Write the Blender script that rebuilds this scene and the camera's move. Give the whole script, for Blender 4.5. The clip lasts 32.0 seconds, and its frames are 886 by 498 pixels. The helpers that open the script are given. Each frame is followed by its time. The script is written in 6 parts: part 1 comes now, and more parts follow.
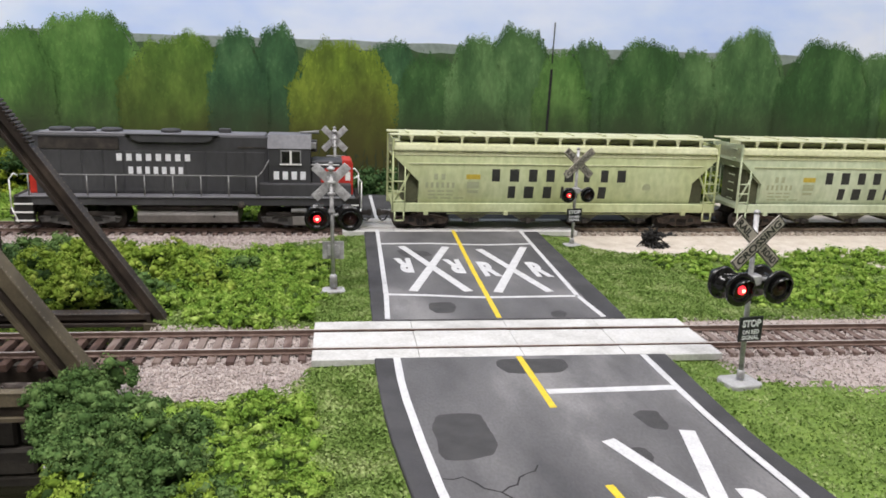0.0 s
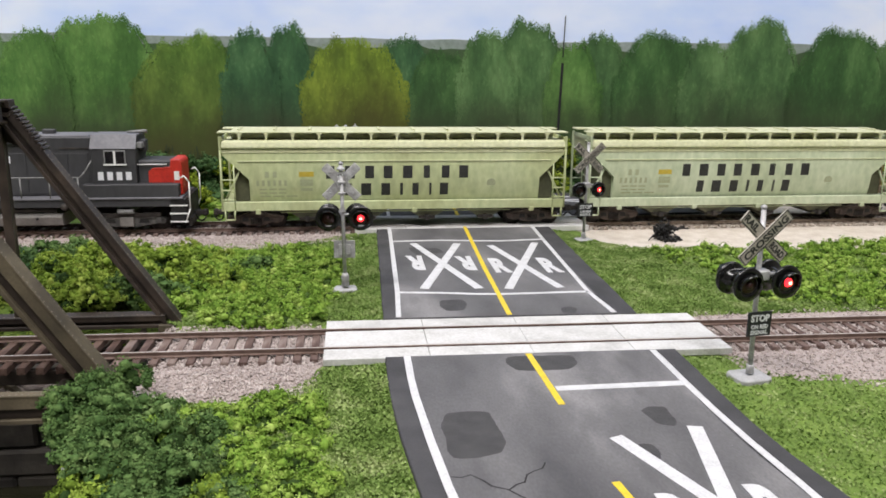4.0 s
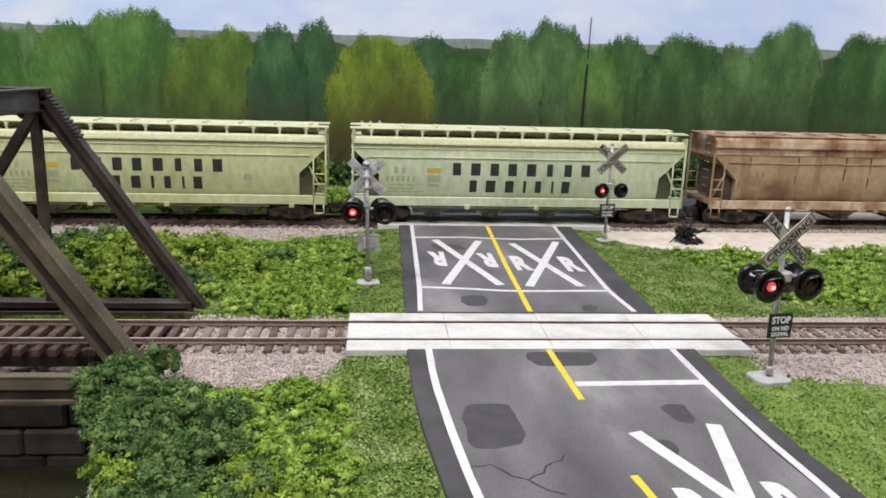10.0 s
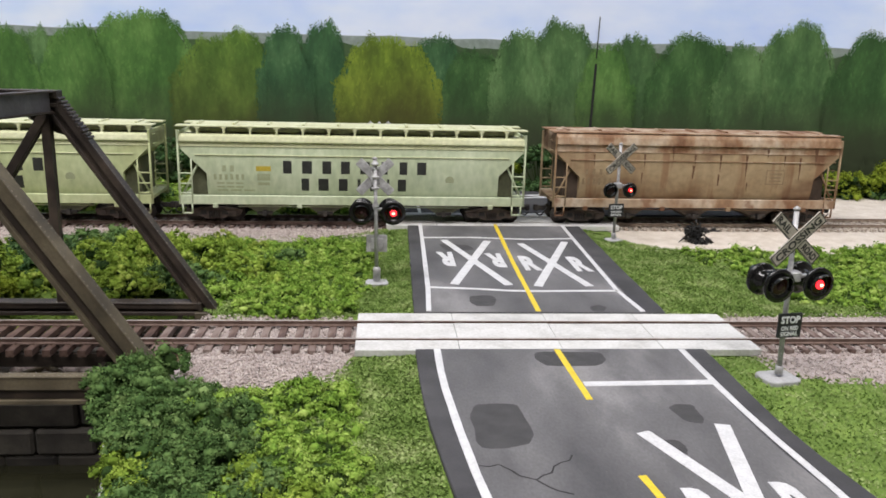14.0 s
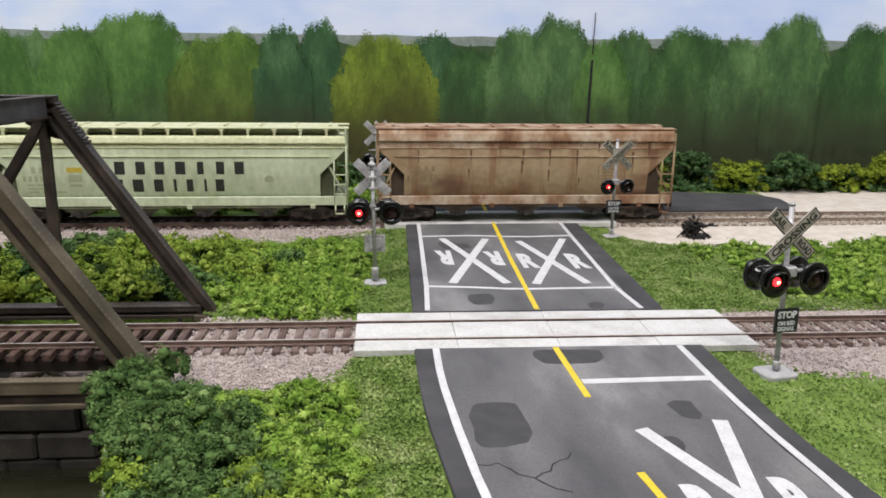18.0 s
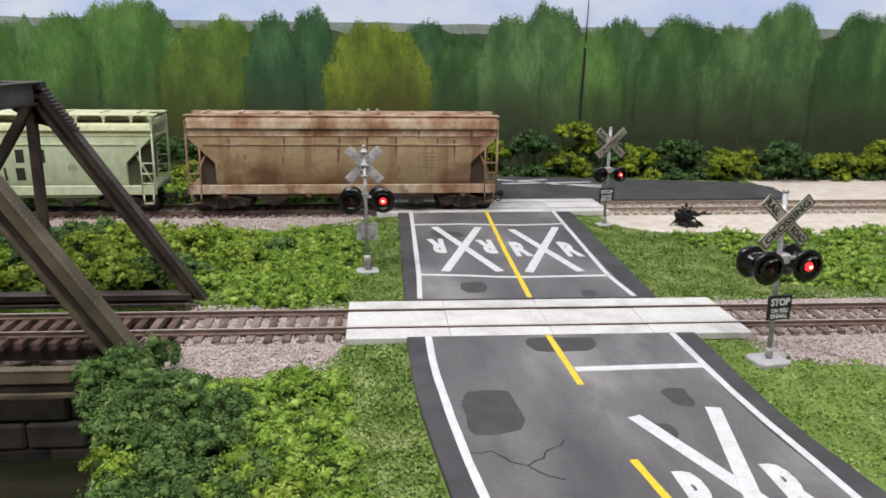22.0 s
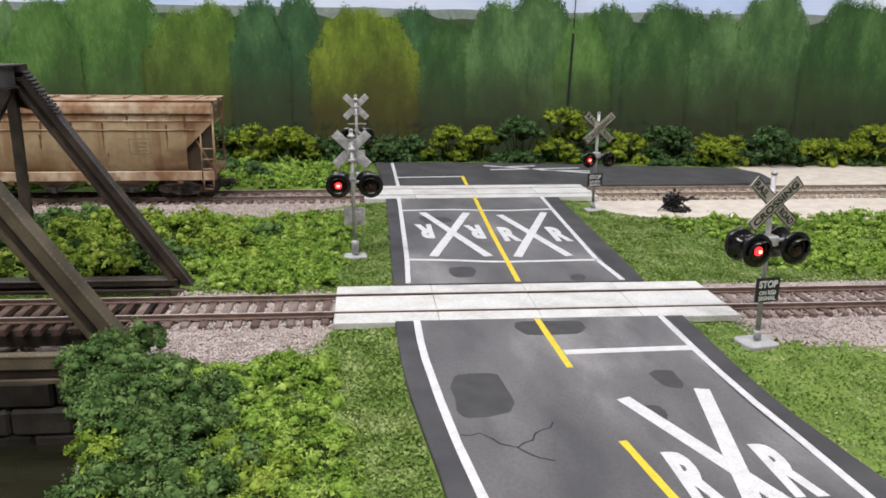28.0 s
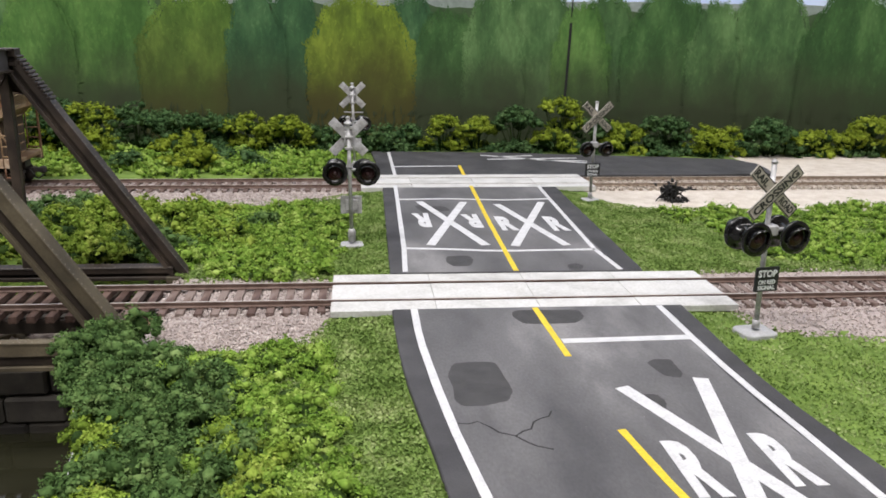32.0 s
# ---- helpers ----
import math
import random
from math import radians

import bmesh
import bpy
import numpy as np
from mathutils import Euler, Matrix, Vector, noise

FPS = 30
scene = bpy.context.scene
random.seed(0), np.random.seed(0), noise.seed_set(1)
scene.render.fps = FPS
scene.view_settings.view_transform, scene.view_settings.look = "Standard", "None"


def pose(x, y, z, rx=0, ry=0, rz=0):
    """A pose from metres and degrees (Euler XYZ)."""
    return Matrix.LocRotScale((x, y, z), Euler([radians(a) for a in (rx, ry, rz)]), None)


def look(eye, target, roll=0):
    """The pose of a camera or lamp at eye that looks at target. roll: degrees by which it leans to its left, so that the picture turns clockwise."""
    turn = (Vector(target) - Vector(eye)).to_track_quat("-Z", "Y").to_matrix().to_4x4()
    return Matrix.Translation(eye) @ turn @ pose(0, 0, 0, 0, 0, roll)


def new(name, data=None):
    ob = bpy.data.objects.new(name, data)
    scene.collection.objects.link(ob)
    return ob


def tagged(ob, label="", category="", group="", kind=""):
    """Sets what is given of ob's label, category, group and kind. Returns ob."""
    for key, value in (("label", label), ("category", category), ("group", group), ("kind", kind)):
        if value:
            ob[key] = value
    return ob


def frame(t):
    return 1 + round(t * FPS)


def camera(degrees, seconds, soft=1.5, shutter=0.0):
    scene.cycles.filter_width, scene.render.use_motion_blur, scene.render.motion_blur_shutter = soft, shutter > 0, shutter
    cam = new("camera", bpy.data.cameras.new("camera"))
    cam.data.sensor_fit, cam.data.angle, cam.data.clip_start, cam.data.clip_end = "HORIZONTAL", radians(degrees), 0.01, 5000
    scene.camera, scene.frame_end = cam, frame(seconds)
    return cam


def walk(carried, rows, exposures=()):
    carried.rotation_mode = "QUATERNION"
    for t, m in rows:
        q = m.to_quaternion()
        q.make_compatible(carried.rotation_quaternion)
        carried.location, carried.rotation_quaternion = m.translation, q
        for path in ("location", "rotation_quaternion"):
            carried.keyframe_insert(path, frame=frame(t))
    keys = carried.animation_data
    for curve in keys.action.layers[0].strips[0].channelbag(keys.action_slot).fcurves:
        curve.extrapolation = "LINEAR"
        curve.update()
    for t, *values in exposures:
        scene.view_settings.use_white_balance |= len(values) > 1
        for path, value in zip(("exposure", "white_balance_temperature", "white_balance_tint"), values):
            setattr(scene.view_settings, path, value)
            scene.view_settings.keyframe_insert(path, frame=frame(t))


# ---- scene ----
# A model railway (1:87) with a road crossing in front of a painted backdrop. Sizes are those of the model.
cam = camera(58.28, 32.0, 1.7)
PATH = [
    (0.0, -0.05574, -0.23806, 0.08812, 76.815, -1.795, -7.219),
    (0.5, -0.05503, -0.23853, 0.08913, 76.619, -1.161, -7.026),
    (1.0, -0.05403, -0.23862, 0.08988, 76.648, -0.680, -6.978),
    (1.5, -0.05332, -0.23899, 0.09080, 76.596, -0.319, -6.886),
    (2.0, -0.05363, -0.23917, 0.09014, 76.385, -0.627, -6.617),
    (2.5, -0.05380, -0.23901, 0.08995, 75.896, -0.796, -6.756),
    (3.0, -0.05322, -0.23923, 0.09027, 75.860, -0.561, -6.503),
    (3.5, -0.05328, -0.23959, 0.09047, 76.074, -0.609, -6.349),
    (5.5, -0.05369, -0.24053, 0.09015, 76.878, -0.966, -5.969),
    (6.0, -0.05385, -0.24086, 0.09032, 77.141, -0.979, -5.916),
    (6.5, -0.05390, -0.24144, 0.09051, 77.043, -0.951, -5.698),
    (7.0, -0.05411, -0.24136, 0.09019, 77.101, -1.135, -5.626),
    (7.5, -0.05423, -0.24177, 0.09041, 77.148, -1.132, -5.234),
    (8.0, -0.05424, -0.24230, 0.09039, 76.973, -1.194, -5.060),
    (8.5, -0.05441, -0.24223, 0.09033, 76.749, -1.250, -5.015),
    (9.0, -0.05474, -0.24245, 0.08991, 76.336, -1.442, -4.921),
    (9.5, -0.05513, -0.24247, 0.08936, 76.215, -1.661, -4.754),
    (10.0, -0.05540, -0.24318, 0.08937, 76.285, -1.754, -4.621),
    (10.5, -0.05529, -0.24285, 0.08935, 76.414, -1.757, -4.593),
    (11.0, -0.05560, -0.24267, 0.08899, 76.213, -1.892, -4.588),
    (11.5, -0.05562, -0.24275, 0.08901, 76.075, -1.923, -4.444),
    (12.0, -0.05527, -0.24333, 0.08943, 76.225, -1.631, -4.380),
    (12.5, -0.05537, -0.24328, 0.08936, 76.185, -1.720, -4.329),
    (13.0, -0.05528, -0.24331, 0.08922, 76.275, -1.645, -4.299),
    (13.5, -0.05507, -0.24321, 0.08946, 76.266, -1.481, -4.033),
    (14.0, -0.05504, -0.24364, 0.08955, 76.271, -1.476, -3.988),
    (14.5, -0.05521, -0.24381, 0.08933, 76.279, -1.579, -3.946),
    (16.5, -0.05491, -0.24425, 0.09011, 76.150, -1.125, -4.068),
    (17.0, -0.05427, -0.24432, 0.09045, 76.223, -0.796, -4.151),
    (17.5, -0.05431, -0.24434, 0.09052, 76.164, -0.801, -4.184),
    (18.0, -0.05433, -0.24432, 0.09074, 76.028, -0.719, -4.181),
    (18.5, -0.05416, -0.24427, 0.09066, 75.984, -0.683, -4.182),
    (19.0, -0.05384, -0.24399, 0.09067, 76.361, -0.509, -4.440),
    (19.5, -0.05357, -0.24459, 0.09144, 76.290, -0.172, -4.386),
    (20.0, -0.05340, -0.24456, 0.09114, 75.928, -0.170, -4.192),
    (20.5, -0.05349, -0.24456, 0.09110, 75.834, -0.269, -4.245),
    (21.0, -0.05314, -0.24465, 0.09125, 75.930, -0.108, -4.342),
    (21.5, -0.05351, -0.24397, 0.09077, 75.761, -0.384, -4.446),
    (22.0, -0.05407, -0.24303, 0.08969, 75.305, -0.794, -4.694),
    (22.5, -0.05351, -0.24389, 0.08982, 75.119, -0.491, -4.717),
    (23.0, -0.05271, -0.24506, 0.09025, 75.138, -0.066, -4.256),
    (23.5, -0.05273, -0.24407, 0.08959, 75.186, -0.311, -4.651),
    (24.0, -0.05298, -0.24379, 0.08938, 75.058, -0.433, -4.860),
    (24.5, -0.05282, -0.24297, 0.08908, 74.862, -0.556, -5.060),
    (25.0, -0.05321, -0.24248, 0.08872, 74.669, -0.750, -5.276),
    (25.5, -0.05335, -0.24296, 0.08884, 74.779, -0.592, -5.339),
    (27.5, -0.05355, -0.24202, 0.08810, 74.600, -0.674, -5.459),
    (28.0, -0.05403, -0.24210, 0.08769, 74.530, -0.840, -5.568),
    (28.5, -0.05407, -0.24159, 0.08737, 74.313, -0.911, -5.734),
    (29.0, -0.05433, -0.24135, 0.08672, 73.991, -1.187, -5.693),
    (29.5, -0.05412, -0.24106, 0.08683, 73.868, -1.111, -5.687),
    (30.0, -0.05464, -0.24134, 0.08647, 73.812, -1.253, -5.776),
    (30.5, -0.05481, -0.24136, 0.08626, 73.765, -1.270, -5.825),
    (31.0, -0.05467, -0.24072, 0.08608, 73.787, -1.427, -5.586),
    (31.5, -0.05476, -0.24033, 0.08614, 73.771, -1.424, -5.838),
    (32.0, -0.05460, -0.24063, 0.08630, 73.902, -1.154, -5.833),
]
EXPOSURES = [(0.0, 0.26), (10.0, 0.26), (14.0, 0.20), (18.0, 0.17), (22.0, 0.18), (28.0, 0.21), (32.0, 0.26)]

walk(cam, [(t, pose(x, y, z, rx, ry, rz)) for t, x, y, z, rx, ry, rz in PATH], EXPOSURES)

# ---------------------------------------------------------------- light
world = bpy.data.worlds.new("room_air")
scene.world = world
world.use_nodes = True
world.node_tree.nodes["Background"].inputs[0].default_value = (0.75, 0.86, 1.0, 1)
world.node_tree.nodes["Background"].inputs[1].default_value = 0.2


def ceiling_lamp(x, y, z, w, h, watts, rgb):
    d = bpy.data.lights.new("ceiling_lamp", "AREA")
    d.shape, d.size, d.size_y, d.energy, d.color = "RECTANGLE", w, h, watts, rgb
    ob = new("ceiling_lamp", d)
    ob.matrix_world = look((x, y, z), (x * 0.9, y + 0.08, 0.0))
    return ob


ceiling_lamp(-0.60, -0.30, 1.30, 0.9, 0.30, 17.6, (1.0, 0.96, 0.955))
ceiling_lamp(0.75, -0.30, 1.30, 0.9, 0.30, 8.2, (1.0, 0.96, 0.955))
ceiling_lamp(-0.1, -1.10, 1.30, 1.2, 0.5, 15, (1.0, 0.96, 0.955))

# ---------------------------------------------------------------- mesh helpers (lengths in millimetres)
rnd = random.Random(7)
SCALE = Matrix.Scale(0.001, 4)


def link(name, bm, material, parent=None):
    me = bpy.data.meshes.new(name)
    bm.transform(SCALE)
    bm.to_mesh(me)
    bm.free()
    for m in material if isinstance(material, (list, tuple)) else (material,):
        me.materials.append(m)
    ob = new(name, me)
    ob.parent = parent
    return ob


def part(name, bm, material, parent, label=""):
    return tagged(link(name, bm, material, parent), label)


def thing(name, label, category, m=Matrix(), group=""):
    ob = new(name)
    ob.empty_display_size = 0.01
    ob.matrix_basis = m
    return tagged(ob, label, category, group)


def at(x, y, z, rx=0, ry=0, rz=0):
    return pose(x / 1000, y / 1000, z / 1000, rx, ry, rz)


def faces_of(bm, vs, fs, mi=0):
    v = [bm.verts.new(p) for p in vs]
    for f in fs:
        bm.faces.new([v[i] for i in f]).material_index = mi
    return v


def box(x0, x1, y0, y1, z0, z1, bevel=0.0, bm=None, turn=None):
    b = bmesh.new()
    faces_of(b, [(x0, y0, z0), (x1, y0, z0), (x1, y1, z0), (x0, y1, z0), (x0, y0, z1), (x1, y0, z1), (x1, y1, z1), (x0, y1, z1)],
             [(3, 2, 1, 0), (4, 5, 6, 7), (0, 1, 5, 4), (1, 2, 6, 5), (2, 3, 7, 6), (3, 0, 4, 7)])
    if bevel:
        bmesh.ops.bevel(b, geom=list(b.edges), offset=bevel, segments=1, affect="EDGES")
    if turn is not None:
        b.transform(turn)
    return merge(bm, b)


def merge(bm, b):
    if bm is None:
        return b
    v = {p: bm.verts.new(p.co) for p in b.verts}
    for f in b.faces:
        n = bm.faces.new([v[p] for p in f.verts])
        n.material_index, n.smooth = f.material_index, f.smooth
    b.free()
    return bm


def rod(p, q, r, n=8, bm=None, r2=None, smooth=True):
    p, q = Vector(p), Vector(q)
    b = bmesh.new()
    d = (q - p).length
    bmesh.ops.create_cone(b, cap_ends=True, segments=n, radius1=r, radius2=r if r2 is None else r2, depth=d)
    for f in b.faces:
        f.smooth = smooth and len(f.verts) == 4
    b.transform(Matrix.Translation((p + q) / 2) @ (q - p).to_track_quat("Z", "Y").to_matrix().to_4x4())
    return merge(bm, b)


def tube(points, r, n=6, bm=None):
    for p, q in zip(points, points[1:]):
        bm = rod(p, q, r, n, bm)
    return bm


def prism(poly, axis, a, b, bevel=0.0, bm=None):
    """A polygon extruded along an axis from a to b. axis x: (y, z) points; y: (x, z); z: (x, y)."""
    put = {"x": lambda u, v, w: (w, u, v), "y": lambda u, v, w: (u, w, v), "z": lambda u, v, w: (u, v, w)}[axis]
    m = bmesh.new()
    lo = [m.verts.new(put(u, v, a)) for u, v in poly]
    hi = [m.verts.new(put(u, v, b)) for u, v in poly]
    m.faces.new(lo), m.faces.new(hi)
    for i in range(len(poly)):
        j = (i + 1) % len(poly)
        m.faces.new((lo[i], lo[j], hi[j], hi[i]))
    bmesh.ops.recalc_face_normals(m, faces=m.faces)
    if bevel:
        bmesh.ops.bevel(m, geom=list(m.edges), offset=bevel, segments=1, affect="EDGES")
    return merge(bm, m)


def lathe(profile, n=24, bm=None, axis="z"):
    """A profile of (radius, height) turned round z (or y)."""
    m = bmesh.new()
    rings = [[m.verts.new((r * math.cos(a), r * math.sin(a), h)) for a in (2 * math.pi * i / n for i in range(n))] for r, h in profile]
    for u, v in zip(rings, rings[1:]):
        for i in range(n):
            j = (i + 1) % n
            m.faces.new((u[i], u[j], v[j], v[i])).smooth = True
    m.faces.new(rings[0][::-1]), m.faces.new(rings[-1])
    bmesh.ops.recalc_face_normals(m, faces=m.faces)
    if axis == "y":
        m.transform(Matrix.Rotation(radians(90), 4, "X"))
    return merge(bm, m)


def letters(text, height, width, bold=0.0, thick=0.12):
    """Flat raised letters in the plane z = 0, centred, of the given height and overall width."""
    cu = bpy.data.curves.new("letters", "FONT")
    cu.body, cu.align_x, cu.align_y, cu.size = text, "CENTER", "CENTER", 1.0
    cu.offset, cu.extrude, cu.resolution_u = bold, 0.02, 3
    ob = bpy.data.objects.new("letters", cu)
    scene.collection.objects.link(ob)
    me = bpy.data.meshes.new_from_object(ob.evaluated_get(bpy.context.evaluated_depsgraph_get()))
    bm = bmesh.new()
    bm.from_mesh(me)
    bpy.data.objects.remove(ob)
    bpy.data.meshes.remove(me)
    xs, ys = [v.co.x for v in bm.verts], [v.co.y for v in bm.verts]
    cx, cy = (min(xs) + max(xs)) / 2, (min(ys) + max(ys)) / 2
    sx, sy = width / (max(xs) - min(xs)), height / (max(ys) - min(ys))
    for v in bm.verts:
        v.co = ((v.co.x - cx) * sx, (v.co.y - cy) * sy, (v.co.z / 0.02) * thick / 2)
    return bm


def strip(points, width, z, thick=0.12, bm=None, ends=None):
    """A painted line along (x, y) points."""
    m = bmesh.new()
    pts = [Vector(p) for p in points]
    rows = []
    for i, p in enumerate(pts):
        d = (pts[min(i + 1, len(pts) - 1)] - pts[max(i - 1, 0)]).normalized()
        s = Vector((-d.y, d.x)) * (width / 2 + rnd.uniform(-0.05, 0.05))
        rows.append([m.verts.new((*(p + s), z)), m.verts.new((*(p - s), z)), m.verts.new((*(p - s), z - thick)), m.verts.new((*(p + s), z - thick))])
    for a, b in zip(rows, rows[1:]):
        for i in range(4):
            m.faces.new((a[i], a[(i + 1) % 4], b[(i + 1) % 4], b[i]))
    m.faces.new(rows[0][::-1]), m.faces.new(rows[-1])
    bmesh.ops.recalc_face_normals(m, faces=m.faces)
    return merge(bm, m)


def dense(points, step):
    out = []
    for p, q in zip(points, points[1:]):
        n = max(1, int(math.dist(p, q) / step))
        out += [(p[0] + (q[0] - p[0]) * i / n, p[1] + (q[1] - p[1]) * i / n) for i in range(n)]
    return out + [points[-1]]


# ---------------------------------------------------------------- materials
def shade(name, stops, scale, rough=0.8, metal=0.0, bump=0.0, stretch=(1, 1, 1), fine=None, spread=0.0, glow=None, per_object=0.0, detail=6.0, spec=0.5, island=0.0, rough_var=0.1):
    """Mottled surface: a noise (waves per millimetre) through colour stops, a finer second noise, relief, and shifts per object or island."""
    m = bpy.data.materials.new(name)
    m.use_nodes = True
    t = m.node_tree
    N, L = t.nodes, t.links
    b = N["Principled BSDF"]
    co = N.new("ShaderNodeTexCoord")
    mp = N.new("ShaderNodeMapping")
    mp.inputs["Scale"].default_value = [1000 * s for s in stretch]
    L.new(co.outputs["Object"], mp.inputs["Vector"])
    ns = N.new("ShaderNodeTexNoise")
    ns.inputs["Scale"].default_value, ns.inputs["Detail"].default_value = scale, detail
    L.new(mp.outputs[0], ns.inputs["Vector"])
    fac = ns.outputs[0]
    if island or per_object:
        add = N.new("ShaderNodeMath")
        add.operation = "MULTIPLY_ADD"
        src = N.new("ShaderNodeNewGeometry").outputs["Random Per Island"] if island else N.new("ShaderNodeObjectInfo").outputs["Random"]
        sub = N.new("ShaderNodeMath")
        sub.operation = "SUBTRACT"
        sub.inputs[1].default_value = 0.5
        L.new(src, sub.inputs[0])
        L.new(sub.outputs[0], add.inputs[0])
        add.inputs[1].default_value = island or per_object
        L.new(fac, add.inputs[2])
        fac = add.outputs[0]
    cr = N.new("ShaderNodeValToRGB")
    e = cr.color_ramp.elements
    lo, hi = 0.30 - spread, 0.70 + spread
    for i, c in enumerate(stops):
        at_ = lo + (hi - lo) * i / max(1, len(stops) - 1)
        el = e[i] if i < 2 else e.new(at_)
        el.position, el.color = at_, (*c, 1)
    L.new(fac, cr.inputs[0])
    colour = cr.outputs[0]
    n2 = N.new("ShaderNodeTexNoise")
    n2.inputs["Scale"].default_value, n2.inputs["Detail"].default_value = (fine or scale * 9), 3
    L.new(mp.outputs[0], n2.inputs["Vector"])
    mx = N.new("ShaderNodeMix")
    mx.data_type, mx.blend_type = "RGBA", "OVERLAY"
    mx.inputs["Factor"].default_value = 0.35
    L.new(colour, mx.inputs["A"])
    L.new(n2.outputs[0], mx.inputs["B"])
    L.new(mx.outputs["Result"], b.inputs["Base Color"])
    rr = N.new("ShaderNodeMapRange")
    rr.inputs["To Min"].default_value, rr.inputs["To Max"].default_value = max(0.03, rough - rough_var), min(1, rough + rough_var)
    L.new(n2.outputs[0], rr.inputs["Value"])
    L.new(rr.outputs[0], b.inputs["Roughness"])
    b.inputs["Metallic"].default_value = metal
    b.inputs["Specular IOR Level"].default_value = spec
    if bump:
        bp = N.new("ShaderNodeBump")
        bp.inputs["Strength"].default_value, bp.inputs["Distance"].default_value = min(1, bump), 0.0003
        L.new(n2.outputs[0], bp.inputs["Height"])
        L.new(bp.outputs[0], b.inputs["Normal"])
    if glow:
        b.inputs["Emission Color"].default_value, b.inputs["Emission Strength"].default_value = (*glow[:3], 1), glow[3]
    return m


M_asphalt = shade("dark_asphalt_shoulder", [(0.032, 0.032, 0.034), (0.047, 0.046, 0.050), (0.066, 0.065, 0.068)], 0.06, 0.85, bump=0.35, fine=2.2)
M_lane = shade("worn_asphalt_lane", [(0.066, 0.065, 0.069), (0.100, 0.098, 0.102), (0.130, 0.127, 0.131), (0.215, 0.21, 0.212)], 0.030, 0.8, bump=0.35, fine=1.6, stretch=(1, 0.45, 1), spread=-0.05)
M_patch = shade("fresh_asphalt", [(0.040, 0.039, 0.041), (0.058, 0.057, 0.058)], 0.2, 0.85, bump=0.4, fine=3.0)
M_crack = shade("crack_tar", [(0.012, 0.012, 0.012), (0.02, 0.02, 0.02)], 0.5, 0.9)
M_white = shade("white_road_paint", [(0.52, 0.52, 0.53), (0.64, 0.64, 0.65)], 0.25, 0.6, fine=2.0)
M_yellow = shade("yellow_road_paint", [(0.62, 0.45, 0.025), (0.74, 0.56, 0.035)], 0.25, 0.6, fine=2.0)
M_concrete = shade("crossing_concrete", [(0.42, 0.415, 0.40), (0.54, 0.535, 0.52), (0.60, 0.595, 0.585)], 0.08, 0.75, bump=0.15, fine=1.2, per_object=0.2)
M_plate = shade("base_concrete", [(0.32, 0.32, 0.32), (0.45, 0.45, 0.46)], 0.4, 0.8, bump=0.3)
M_soil = shade("grass_mat", [(0.085, 0.140, 0.020), (0.130, 0.210, 0.032), (0.18, 0.265, 0.050)], 0.12, 0.95, bump=0.8, fine=1.4)
M_earth = shade("bank_earth", [(0.05, 0.045, 0.03), (0.10, 0.085, 0.06)], 0.15, 0.95, bump=0.8, fine=1.0)
M_bed = shade("ballast_bed", [(0.33, 0.275, 0.255), (0.45, 0.385, 0.36)], 0.9, 0.95, bump=0.9, fine=1.8)
M_grain = shade("ballast_grain", [(0.37, 0.310, 0.288), (0.45, 0.385, 0.360), (0.55, 0.485, 0.455)], 0.3, 0.9, island=0.30)
M_sand = shade("white_sand", [(0.52, 0.455, 0.385), (0.66, 0.60, 0.53)], 0.15, 0.95, bump=0.5, fine=1.5)
M_tie = shade("weathered_tie", [(0.080, 0.048, 0.040), (0.138, 0.092, 0.077), (0.21, 0.162, 0.142)], 0.5, 0.9, bump=0.5, stretch=(1, 0.25, 1), per_object=0.45)
M_rail = shade("rusty_rail", [(0.105, 0.066, 0.052), (0.175, 0.120, 0.098)], 0.3, 0.75, 0.1, bump=0.2)
M_rail_sand = shade("sandy_rail", [(0.20, 0.15, 0.11), (0.33, 0.265, 0.205)], 0.3, 0.8, 0.1)
M_tie_sand = shade("sandy_tie", [(0.22, 0.175, 0.14), (0.38, 0.32, 0.265)], 0.4, 0.95, per_object=0.4)
M_tie_deck = shade("dark_bridge_tie", [(0.040, 0.021, 0.015), (0.078, 0.043, 0.032), (0.135, 0.085, 0.066)], 0.5, 0.9, bump=0.5, stretch=(1, 0.25, 1), per_object=0.4)
M_rivet = shade("worn_rivet_heads", [(0.14, 0.12, 0.09), (0.26, 0.22, 0.17)], 0.5, 0.55)
M_faint = shade("faint_rusted_lettering", [(0.215, 0.150, 0.086), (0.27, 0.20, 0.12)], 0.3, 0.8)
M_railtop = shade("worn_rail_head", [(0.50, 0.44, 0.39), (0.64, 0.58, 0.53)], 0.3, 0.45, 0.5)
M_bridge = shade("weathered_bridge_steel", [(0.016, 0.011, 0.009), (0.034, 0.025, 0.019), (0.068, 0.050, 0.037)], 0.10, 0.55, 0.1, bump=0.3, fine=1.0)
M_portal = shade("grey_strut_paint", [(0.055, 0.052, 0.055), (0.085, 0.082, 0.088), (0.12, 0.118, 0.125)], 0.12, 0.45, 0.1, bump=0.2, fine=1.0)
# Lighter copy of the bridge steel, with the light on it in the colour.
M_bridge_lit = shade("lit_olive_steel", [(0.045, 0.036, 0.022), (0.085, 0.068, 0.041), (0.13, 0.106, 0.066)], 0.09, 0.7, bump=0.3, fine=1.2)
M_stone = shade("abutment_stone", [(0.014, 0.012, 0.010), (0.030, 0.026, 0.021), (0.050, 0.044, 0.035)], 0.10, 0.9, bump=0.8, fine=0.7, per_object=0.2)
